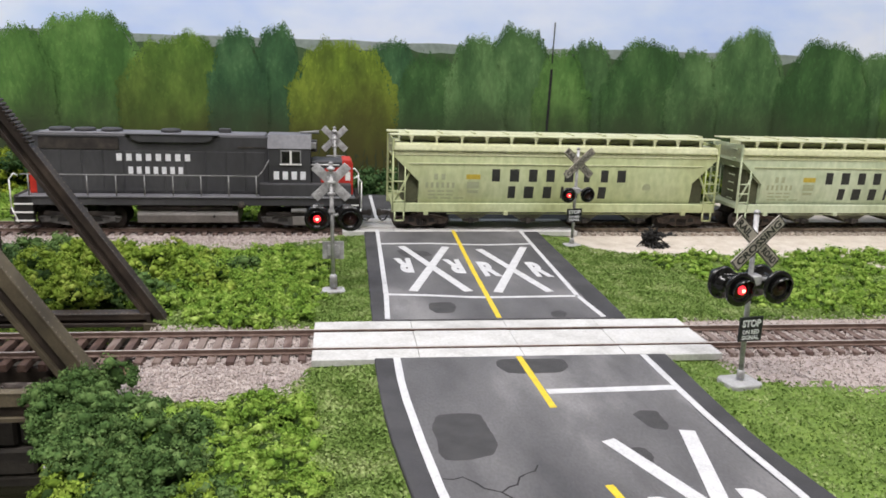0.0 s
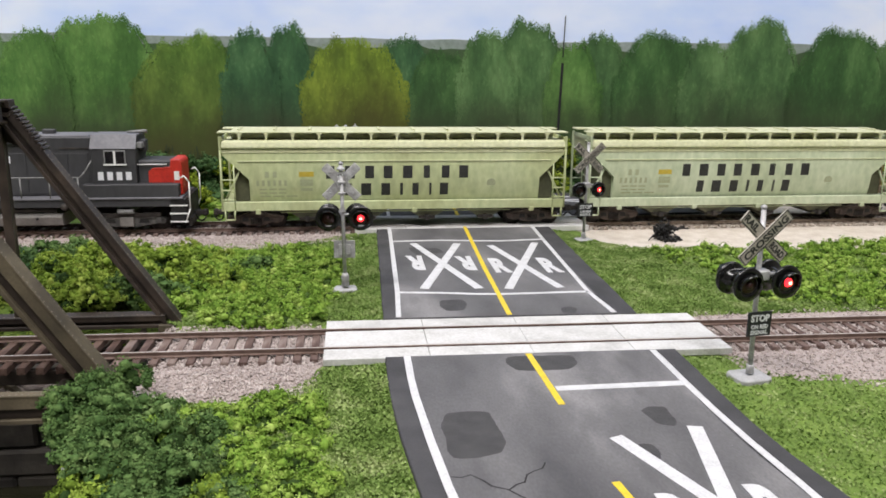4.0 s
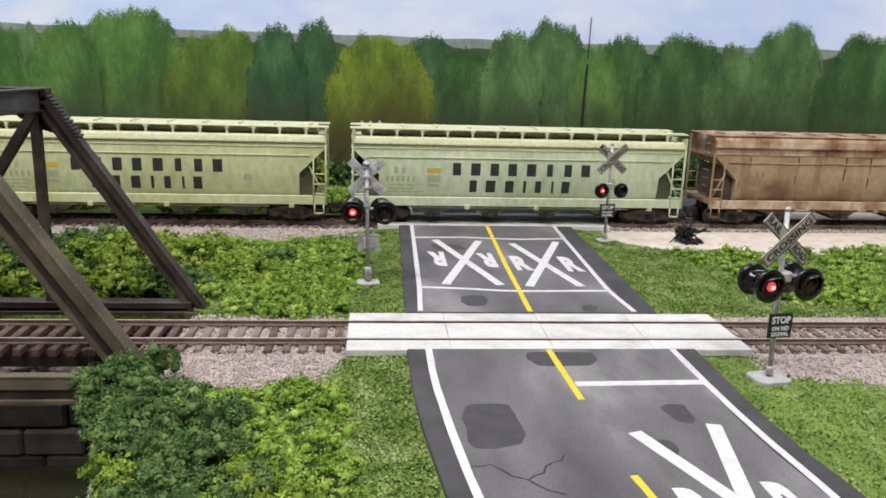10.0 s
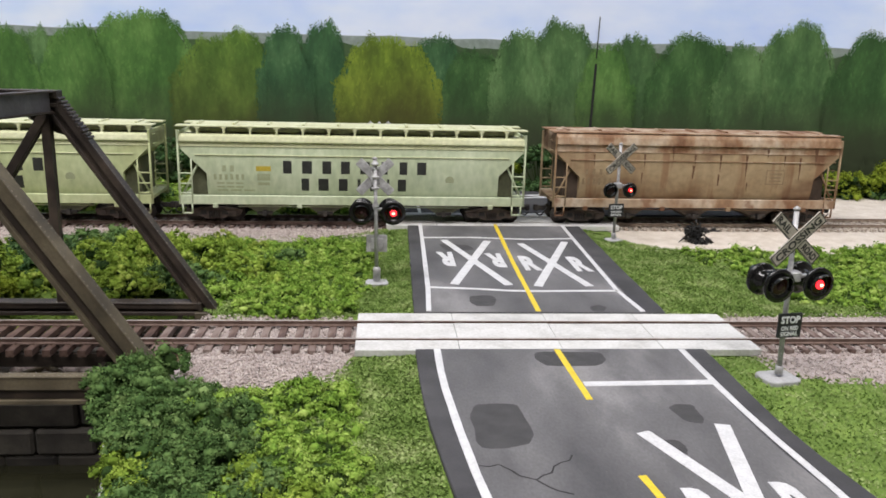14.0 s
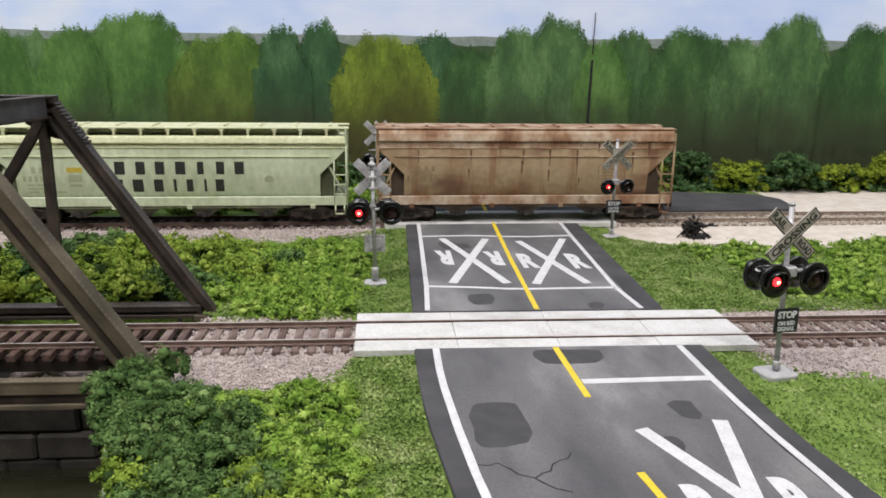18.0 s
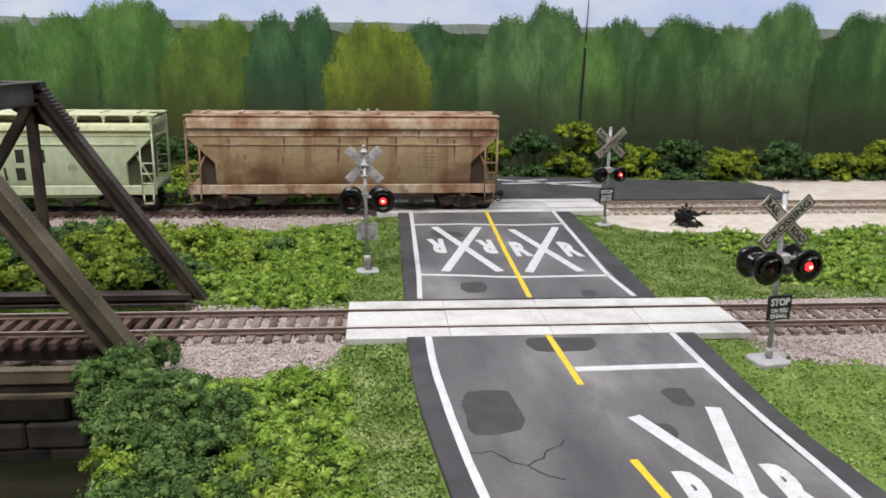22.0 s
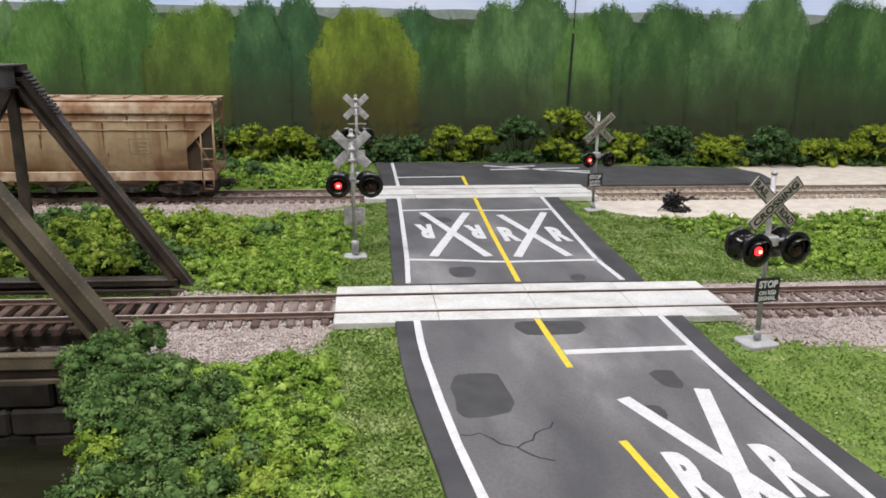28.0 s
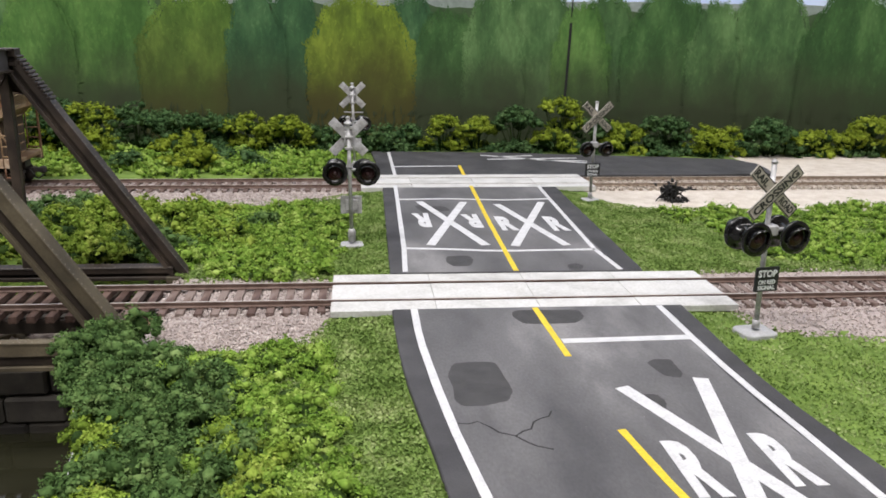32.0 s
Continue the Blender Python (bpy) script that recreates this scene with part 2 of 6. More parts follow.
M_water = shade("dark_water", [(0.010, 0.011, 0.006), (0.020, 0.020, 0.011), (0.030, 0.029, 0.018)], 0.03, 0.04, bump=0.03, fine=0.06, stretch=(0.5, 1.6, 1), rough_var=0.02)
M_silver = shade("silver_paint", [(0.27, 0.265, 0.265), (0.40, 0.395, 0.40), (0.53, 0.53, 0.54)], 0.35, 0.5, 0.25, fine=2.0)
M_black = shade("gloss_black", [(0.006, 0.006, 0.006), (0.009, 0.009, 0.009)], 0.3, 0.15, rough_var=0.05)
M_board = shade("weathered_board", [(0.302, 0.274, 0.232), (0.420, 0.390, 0.336)], 0.5, 0.7, bump=0.2)
M_letter = shade("black_lettering", [(0.016, 0.017, 0.016), (0.032, 0.033, 0.03)], 0.5, 0.6)
M_signblack = shade("sign_black", [(0.012, 0.013, 0.016), (0.022, 0.023, 0.028)], 0.5, 0.5)
M_signwhite = shade("sign_white", [(0.66, 0.67, 0.70), (0.78, 0.79, 0.82)], 0.5, 0.5)
M_lens = shade("unlit_red_lens", [(0.020, 0.003, 0.003), (0.036, 0.004, 0.005)], 0.5, 0.4)
M_lit = shade("lit_red_lens", [(0.8, 0.02, 0.01), (0.9, 0.05, 0.02)], 0.5, 0.4, glow=(1.0, 0.02, 0.03, 3.0))
M_core = shade("lit_filament", [(0.9, 0.5, 0.3), (0.9, 0.6, 0.4)], 0.5, 0.4, glow=(1.0, 0.26, 0.15, 6.5))
M_green_car = shade("pale_green_car_paint", [(0.33, 0.325, 0.150), (0.42, 0.450, 0.230), (0.47, 0.52, 0.285), (0.51, 0.56, 0.33)], 0.022, 0.55, bump=0.05, stretch=(1, 1, 0.5), fine=0.35)
M_green_car2 = shade("pale_mint_car_paint", [(0.36, 0.38, 0.225), (0.43, 0.485, 0.315), (0.48, 0.54, 0.37), (0.53, 0.59, 0.42)], 0.022, 0.55, bump=0.05, stretch=(1, 1, 0.5), fine=0.35)
M_green_top = shade("pale_green_roof_paint", [(0.48, 0.49, 0.29), (0.58, 0.60, 0.40)], 0.06, 0.6, fine=0.5)
M_rust_car = shade("rusted_car_paint", [(0.175, 0.096, 0.045), (0.250, 0.165, 0.088), (0.345, 0.257, 0.151), (0.290, 0.201, 0.113), (0.200, 0.113, 0.054)], 0.020, 0.7, bump=0.06, stretch=(1, 1, 1.1), fine=0.30, detail=3)
M_rust_top = shade("rusted_roof_paint", [(0.15, 0.068, 0.032), (0.28, 0.170, 0.098), (0.40, 0.30, 0.21), (0.50, 0.42, 0.33)], 0.08, 0.8, bump=0.2, stretch=(1, 1, 0.6), fine=0.6)
M_streak = shade("rust_streak", [(0.085, 0.038, 0.020), (0.15, 0.075, 0.042)], 0.3, 0.85)
M_loco = shade("dark_grey_loco_paint", [(0.030, 0.030, 0.033), (0.042, 0.042, 0.046), (0.060, 0.060, 0.063)], 0.04, 0.6, fine=0.5, stretch=(1, 1, 0.4))
M_truck = shade("dusty_grey_truck", [(0.035, 0.034, 0.033), (0.075, 0.072, 0.068), (0.13, 0.125, 0.115)], 0.22, 0.7, bump=0.3)
M_loco_roof = shade("faded_grey_roof", [(0.12, 0.12, 0.135), (0.17, 0.17, 0.185)], 0.06, 0.6, fine=0.6)
M_red = shade("scarlet_paint", [(0.42, 0.022, 0.014), (0.55, 0.035, 0.02)], 0.12, 0.5)
M_grime = shade("grimy_underframe", [(0.012, 0.010, 0.009), (0.030, 0.025, 0.022), (0.060, 0.049, 0.041)], 0.2, 0.75, 0.1, bump=0.3)
M_tank = shade("dusty_fuel_tank", [(0.14, 0.13, 0.12), (0.22, 0.205, 0.19)], 0.08, 0.6)
M_white_rail = shade("white_handrail", [(0.7, 0.7, 0.68), (0.8, 0.8, 0.78)], 0.5, 0.5)
M_grey_rail = shade("grey_handrail", [(0.17, 0.17, 0.17), (0.26, 0.26, 0.26)], 0.5, 0.55)
M_glass = shade("dark_cab_glass", [(0.01, 0.01, 0.012), (0.02, 0.018, 0.018)], 0.3, 0.1)
M_ochre = shade("ochre_stencil", [(0.45, 0.34, 0.04), (0.55, 0.42, 0.06)], 0.5, 0.6)
M_pale = shade("faint_stencil", [(0.33, 0.36, 0.22), (0.39, 0.42, 0.27)], 0.8, 0.6)
M_leaf_bright = shade("bright_ground_foam", [(0.086, 0.161, 0.022), (0.158, 0.273, 0.039), (0.236, 0.357, 0.062), (0.339, 0.446, 0.110)], 0.15, 0.95, island=0.20, spec=0.1, fine=1.6)
M_leaf_dark = shade("dark_green_foam", [(0.032, 0.065, 0.017), (0.065, 0.121, 0.036), (0.111, 0.185, 0.057), (0.178, 0.257, 0.090)], 0.13, 0.95, island=0.20, spec=0.1, fine=1.6)
M_leaf_olive = shade("olive_green_foam", [(0.088, 0.142, 0.019), (0.157, 0.241, 0.031), (0.238, 0.331, 0.051), (0.336, 0.406, 0.084)], 0.13, 0.95, island=0.20, spec=0.1, fine=1.6)
M_leaf_yellow = shade("yellow_green_foam", [(0.105, 0.150, 0.014), (0.185, 0.245, 0.024), (0.27, 0.335, 0.040)], 0.13, 0.95, island=0.12, spec=0.1, fine=1.6)
M_leaf_fir = shade("deep_green_foam", [(0.022, 0.055, 0.019), (0.044, 0.091, 0.032), (0.070, 0.131, 0.047), (0.104, 0.170, 0.066)], 0.13, 0.95, island=0.20, spec=0.1, fine=1.6)
M_blade = shade("grass_flock", [(0.104, 0.169, 0.039), (0.157, 0.242, 0.060), (0.217, 0.303, 0.092), (0.309, 0.372, 0.154)], 0.09, 0.95, island=0.24, spec=0.1)
# Very dark greens for foam cores: they stand for the shade between clumps.
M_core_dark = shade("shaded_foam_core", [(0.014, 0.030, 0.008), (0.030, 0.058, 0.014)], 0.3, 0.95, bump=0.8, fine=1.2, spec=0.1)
M_cover_shade = shade("shade_dark_foam_core", [(0.024, 0.046, 0.010), (0.048, 0.085, 0.018)], 0.3, 0.95, bump=0.6, fine=1.5, spec=0.1)
M_wall = shade("cream_room_wall", [(0.62, 0.60, 0.56), (0.68, 0.66, 0.62)], 0.003, 0.9)
M_ceiling = shade("white_ceiling", [(0.74, 0.74, 0.73), (0.8, 0.8, 0.79)], 0.003, 0.9)
M_floor = shade("grey_room_floor", [(0.18, 0.17, 0.16), (0.26, 0.25, 0.23)], 0.004, 0.7)
M_fascia = shade("dark_green_fascia", [(0.03, 0.05, 0.035), (0.045, 0.07, 0.05)], 0.01, 0.6)
M_sky = shade("painted_sky", [(0.52, 0.645, 0.97), (0.62, 0.73, 0.98), (0.78, 0.835, 0.98)], 0.006, 0.85, stretch=(1, 1, 2.2), fine=0.03, detail=4)
M_hill = shade("painted_hills", [(0.20, 0.25, 0.22), (0.31, 0.35, 0.35)], 0.02, 0.9, fine=0.3)
M_under = shade("painted_undergrowth", [(0.04, 0.075, 0.03), (0.06, 0.11, 0.042)], 0.03, 0.9, stretch=(2, 1, 0.5), fine=0.3)
M_pole = shade("painted_pole", [(0.008, 0.008, 0.010), (0.014, 0.014, 0.014)], 0.3, 0.8)
# End sheets in a darker colour that holds the shade of their recess.
M_pocket = shade("shaded_olive_end_sheet", [(0.06, 0.062, 0.035), (0.11, 0.112, 0.062)], 0.1, 0.8)
M_pocket_rust = shade("shaded_brown_end_sheet", [(0.05, 0.034, 0.024), (0.09, 0.062, 0.045)], 0.1, 0.8)
# Bay sheets darker than the body: shade under the car put into the colour.
M_bay = shade("shaded_green_bay_sheet", [(0.13, 0.13, 0.085), (0.21, 0.21, 0.14)], 0.1, 0.8)
M_bay_rust = shade("shaded_brown_bay_sheet", [(0.10, 0.075, 0.058), (0.17, 0.135, 0.11)], 0.1, 0.8)
M_truck_rust = shade("rusty_brown_truck", [(0.030, 0.022, 0.018), (0.070, 0.050, 0.040), (0.115, 0.085, 0.068)], 0.25, 0.75, bump=0.3)
M_scrap = shade("charred_scrap", [(0.006, 0.006, 0.006), (0.015, 0.014, 0.013)], 0.5, 0.6)
M_wood = shade("bare_timber", [(0.10, 0.065, 0.032), (0.17, 0.115, 0.062)], 0.3, 0.85, stretch=(0.2, 1, 1))


def layered(m, colour, scale, stretch, lo, hi, amount):
    """A second weathering coat over a mottled paint: stretched noise between two levels lays the other colour on."""
    t = m.node_tree
    N, L = t.nodes, t.links
    b = N["Principled BSDF"]
    old = b.inputs["Base Color"].links[0].from_socket
    co = N.new("ShaderNodeTexCoord")
    mp = N.new("ShaderNodeMapping")
    mp.inputs["Scale"].default_value = [1000 * s for s in stretch]
    L.new(co.outputs["Object"], mp.inputs["Vector"])
    ns = N.new("ShaderNodeTexNoise")
    ns.inputs["Scale"].default_value, ns.inputs["Detail"].default_value = scale, 4
    L.new(mp.outputs[0], ns.inputs["Vector"])
    mr = N.new("ShaderNodeMapRange")
    mr.interpolation_type = "SMOOTHSTEP"
    mr.inputs["From Min"].default_value, mr.inputs["From Max"].default_value, mr.inputs["To Max"].default_value = lo, hi, amount
    L.new(ns.outputs[0], mr.inputs["Value"])
    mx = N.new("ShaderNodeMix")
    mx.data_type = "RGBA"
    L.new(mr.outputs[0], mx.inputs["Factor"])
    L.new(old, mx.inputs["A"])
    mx.inputs["B"].default_value = (*colour, 1)
    L.new(mx.outputs["Result"], b.inputs["Base Color"])
    return m


layered(M_rust_car, (0.170, 0.065, 0.026), 0.13, (1, 1, 0.07), 0.52, 0.66, 0.62)
layered(M_rust_car, (0.110, 0.042, 0.020), 0.022, (1, 1, 1.9), 0.47, 0.63, 0.75)
layered(M_rust_car, (0.42, 0.36, 0.27), 0.05, (1, 1, 1.5), 0.60, 0.78, 0.4)
layered(M_rust_top, (0.17, 0.068, 0.028), 0.12, (1, 1, 0.9), 0.52, 0.66, 0.65)
layered(M_green_car, (0.30, 0.25, 0.12), 0.07, (1, 1, 0.25), 0.56, 0.80, 0.35)
layered(M_green_car, (0.24, 0.20, 0.09), 0.02, (1, 1, 2.2), 0.52, 0.72, 0.35)
layered(M_green_car2, (0.32, 0.29, 0.17), 0.07, (1, 1, 0.25), 0.58, 0.82, 0.3)
layered(M_green_car2, (0.27, 0.23, 0.12), 0.02, (1, 1, 2.2), 0.56, 0.74, 0.35)
layered(M_lane, (0.23, 0.225, 0.225), 0.05, (1, 0.5, 1), 0.56, 0.85, 0.5)
layered(M_lane, (0.055, 0.054, 0.057), 0.10, (1, 0.3, 1), 0.54, 0.72, 0.35)
layered(M_lane, (0.30, 0.29, 0.285), 1.1, (1, 1, 1), 0.70, 0.80, 0.5)
layered(M_asphalt, (0.11, 0.105, 0.10), 0.15, (1, 0.6, 1), 0.58, 0.85, 0.5)
layered(M_sky, (0.88, 0.89, 0.92), 0.010, (1, 1, 1.6), 0.56, 0.76, 0.45)

# ---------------------------------------------------------------- room and layout table
def slab(name, label, x0, x1, y0, y1, z0, z1, material):
    return tagged(link(name, box(x0, x1, y0, y1, z0, z1), material), label, kind="structure")


slab("floor", "grey painted floor of the railway room", -2600, 2600, -3200, 1300, -1060, -1000, M_floor)
slab("ceiling", "plain white ceiling of the railway room", -2600, 2600, -3200, 1300, 1400, 1460, M_ceiling)
slab("wall_north", "plain cream room wall behind the backdrop", -2600, 2600, 1200, 1300, -1000, 1400, M_wall)
slab("wall_south", "plain cream room wall behind the camera", -2600, 2600, -3200, -3100, -1000, 1400, M_wall)
slab("wall_west", "plain cream room wall", -2600, -2500, -3100, 1200, -1000, 1400, M_wall)
slab("wall_east", "plain cream room wall", 2500, 2600, -3100, 1200, -1000, 1400, M_wall)
slab("trim", "dark green front edge of the layout table", -1250, 1250, -442, -430, -120, -6, M_fascia)

TILT = radians(1.383)
FAR_Y = 193.8


def far_y(x, off=0.0):
    return FAR_Y + off + math.tan(TILT) * x


def lerp(v, table):
    if v <= table[0][0]:
        return table[0][1]
    for (a, p), (b, q) in zip(table, table[1:]):
        if v <= b:
            return p + (q - p) * (v - a) / (b - a)
    return table[-1][1]


LEFT = [(-430, 20), (-300, -8), (-200, -27), (-150, -34), (-111, -38.5), (-92, -40.2), (-65, -43), (-41, -44.7), (-15, -45.1), (28, -44.3), (178, -42.6), (300, -42)]
RIGHT = [(-430, 150), (-300, 98), (-200, 71), (-150, 59), (-107, 51.8), (-81, 48.3), (-59, 46.9), (-25, 47.6), (28, 48.2), (178, 51.8), (300, 53)]


BANK = [(-430, -60), (-200, -93), (-130, -106), (-92, -113), (-60, -123), (-34, -131), (-20, -117), (-6, -115), (2, -119), (32, -119), (44, -127), (60, -133)]


def smooth(a, b, v):
    t = max(0.0, min(1.0, (v - a) / (b - a)))
    return t * t * (3 - 2 * t)


def level(x, y):
    """Height of the ground under plants, ballast and road."""
    z = -2.0 + 0.6 * noise.noise((x * 0.03, y * 0.03, 0))
    road = max(0, max(lerp(y, LEFT) - x, x - lerp(y, RIGHT)))
    z += (-1.4 - z) * (1 - smooth(0, 12, road))
    for d in (abs(y - 8.7), abs(y - far_y(x))):
        z += (-3.3 - z) * (1 - smooth(15, 26, d))
    # the river bed under the bridge
    edge = lerp(y, BANK)
    bank = smooth(edge, edge - 4, x) * smooth(60, 38, y)
    return z + (-75 - z) * bank


def ground():
    xs = sorted({*range(-1250, -280, 60), *range(-280, 380, 4), *range(380, 1251, 60)})
    ys = sorted({*range(-430, -150, 14), *range(-150, 345, 4), 345})
    bm = bmesh.new()
    grid = [[bm.verts.new((x, y, level(x, y))) for x in xs] for y in ys]
    for j in range(len(ys) - 1):
        for i in range(len(xs) - 1):
            x, y = (xs[i] + xs[i + 1]) / 2, (ys[j] + ys[j + 1]) / 2
            f = bm.faces.new((grid[j][i], grid[j][i + 1], grid[j + 1][i + 1], grid[j + 1][i]))
            f.smooth = True
            wob = 2.5 * noise.noise((x * 0.06, y * 0.06, 3))
            near = -36 + wob < y < 27 and (x > 64 or x < -62) if x < 64 else -30 - 0.1 * (x - 64) + wob < y < 29
            far = abs(y - far_y(x)) < 38 - (20 if y > far_y(x) else 0) + wob and x < -52
            sand = x > 66 and (126 + wob * 2 + 0.1 * max(0, 100 - x) < y < 235 or (x > 205 and y < 300)) and y > 100
            deep = level(x, y) < -12
            f.material_index = 3 if deep else 1 if (near or far) else 2 if sand else 0
    return tagged(link("ground", bm, [M_soil, M_bed, M_sand, M_earth]), "model ground with grass mat, ballast and pale sand", kind="structure")


ground()

water = tagged(link("water", box(-1250, -60, -430, 66, -52, -38.6), M_water), "still dark greenish water under the truss bridge", kind="structure")


# ---------------------------------------------------------------- backdrop
WALL_Y = 345.0
backdrop = tagged(link("backdrop", box(-1250, 1250, WALL_Y, WALL_Y + 8, -90, 700), M_sky), "painted sky backdrop board behind the layout", kind="structure")


def hills():
    bm = bmesh.new()
    xs = range(-1240, 1241, 8)
    top = [101 + 3.0 * noise.noise((x * 0.006, 2, 0)) + 1.2 * noise.noise((x * 0.03, 5, 0)) for x in xs]
    v = [(bm.verts.new((x, WALL_Y - 0.4, -4)), bm.verts.new((x, WALL_Y - 0.4, z))) for x, z in zip(xs, top)]
    for a, b in zip(v, v[1:]):
        bm.faces.new((a[0], b[0], b[1], a[1]))
    part("painted_hills", bm, M_hill, backdrop, "hazy grey-green painted hills")
    bm = bmesh.new()
    v = [(bm.verts.new((x, WALL_Y - 0.8, -4)), bm.verts.new((x, WALL_Y - 0.8, 95 + 5 * noise.noise((x * 0.05, 8, 0))))) for x in xs]
    for a, b in zip(v, v[1:]):
        bm.faces.new((a[0], b[0], b[1], a[1]))
    part("painted_undergrowth", bm, M_under, backdrop, "dark painted undergrowth")


hills()


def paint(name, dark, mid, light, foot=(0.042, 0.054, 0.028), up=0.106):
    """Scenic paint brushed in vertical strokes, blending into a darker, duller colour (foot) low down."""
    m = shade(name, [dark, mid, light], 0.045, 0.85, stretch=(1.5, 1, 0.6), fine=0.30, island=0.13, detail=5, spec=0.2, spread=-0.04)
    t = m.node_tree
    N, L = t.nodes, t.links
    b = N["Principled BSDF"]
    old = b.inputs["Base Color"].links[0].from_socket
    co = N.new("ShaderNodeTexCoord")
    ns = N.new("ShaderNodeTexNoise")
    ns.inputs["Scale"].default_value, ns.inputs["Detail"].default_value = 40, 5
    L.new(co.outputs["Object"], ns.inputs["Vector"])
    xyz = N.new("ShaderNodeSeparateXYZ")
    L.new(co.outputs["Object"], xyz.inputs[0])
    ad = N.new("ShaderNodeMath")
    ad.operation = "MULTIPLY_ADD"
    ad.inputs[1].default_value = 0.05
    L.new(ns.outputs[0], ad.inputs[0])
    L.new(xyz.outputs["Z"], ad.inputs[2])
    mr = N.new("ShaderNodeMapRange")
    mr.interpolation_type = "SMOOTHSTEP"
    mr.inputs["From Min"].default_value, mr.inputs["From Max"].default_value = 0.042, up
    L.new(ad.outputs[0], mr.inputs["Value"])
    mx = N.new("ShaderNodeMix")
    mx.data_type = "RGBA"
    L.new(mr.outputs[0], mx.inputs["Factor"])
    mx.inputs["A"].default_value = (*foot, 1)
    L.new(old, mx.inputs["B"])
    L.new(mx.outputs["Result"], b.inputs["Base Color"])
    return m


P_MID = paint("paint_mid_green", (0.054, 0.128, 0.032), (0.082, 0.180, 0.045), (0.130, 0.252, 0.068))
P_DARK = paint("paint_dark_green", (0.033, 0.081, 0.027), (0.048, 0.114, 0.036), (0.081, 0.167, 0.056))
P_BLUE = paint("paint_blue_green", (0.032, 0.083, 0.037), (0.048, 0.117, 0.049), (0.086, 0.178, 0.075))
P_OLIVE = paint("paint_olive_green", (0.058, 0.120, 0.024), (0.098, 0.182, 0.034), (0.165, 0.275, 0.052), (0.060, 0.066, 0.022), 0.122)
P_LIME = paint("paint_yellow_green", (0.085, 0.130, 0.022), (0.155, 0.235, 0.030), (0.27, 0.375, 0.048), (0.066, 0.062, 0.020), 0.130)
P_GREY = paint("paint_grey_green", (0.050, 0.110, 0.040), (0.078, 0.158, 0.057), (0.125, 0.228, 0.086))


def dabs(rows, y):
    """Brush dabs: flat strokes of paint, each (x, z, length, width, lean)."""
    n = len(rows)
    a = np.array(rows)
    c, s = np.cos(a[:, 4]), np.sin(a[:, 4])
    out = np.empty((n, 6, 3))
    for k, (u, w) in enumerate(((0, -1), (0.8, -0.45), (0.8, 0.5), (0, 1), (-0.8, 0.45), (-0.8, -0.5))):
        du, dw = u * a[:, 3] / 2, w * a[:, 2] / 2
        out[:, k, 0] = a[:, 0] + du * c - dw * s
        out[:, k, 2] = a[:, 1] + du * s + dw * c
        out[:, k, 1] = y - np.linspace(0, 0.08, n)
    return out.reshape(-1, 3), np.arange(n * 6).reshape(n, 6)


def from_arrays(name, verts, polys, material, parent=None, smooth_=False):
    me = bpy.data.meshes.new(name)
    k = polys.shape[1]
    me.vertices.add(len(verts))
    me.vertices.foreach_set("co", (np.asarray(verts, dtype=np.float32) * 0.001).ravel())
    me.loops.add(polys.size)
    me.loops.foreach_set("vertex_index", polys.astype(np.int32).ravel())
    me.polygons.add(len(polys))
    me.polygons.foreach_set("loop_start", np.arange(0, polys.size, k, dtype=np.int32))
    me.polygons.foreach_set("loop_total", np.full(len(polys), k, dtype=np.int32))
    me.update(calc_edges=True)
    me.materials.append(material)
    ob = new(name, me)
    ob.parent = parent
    return ob


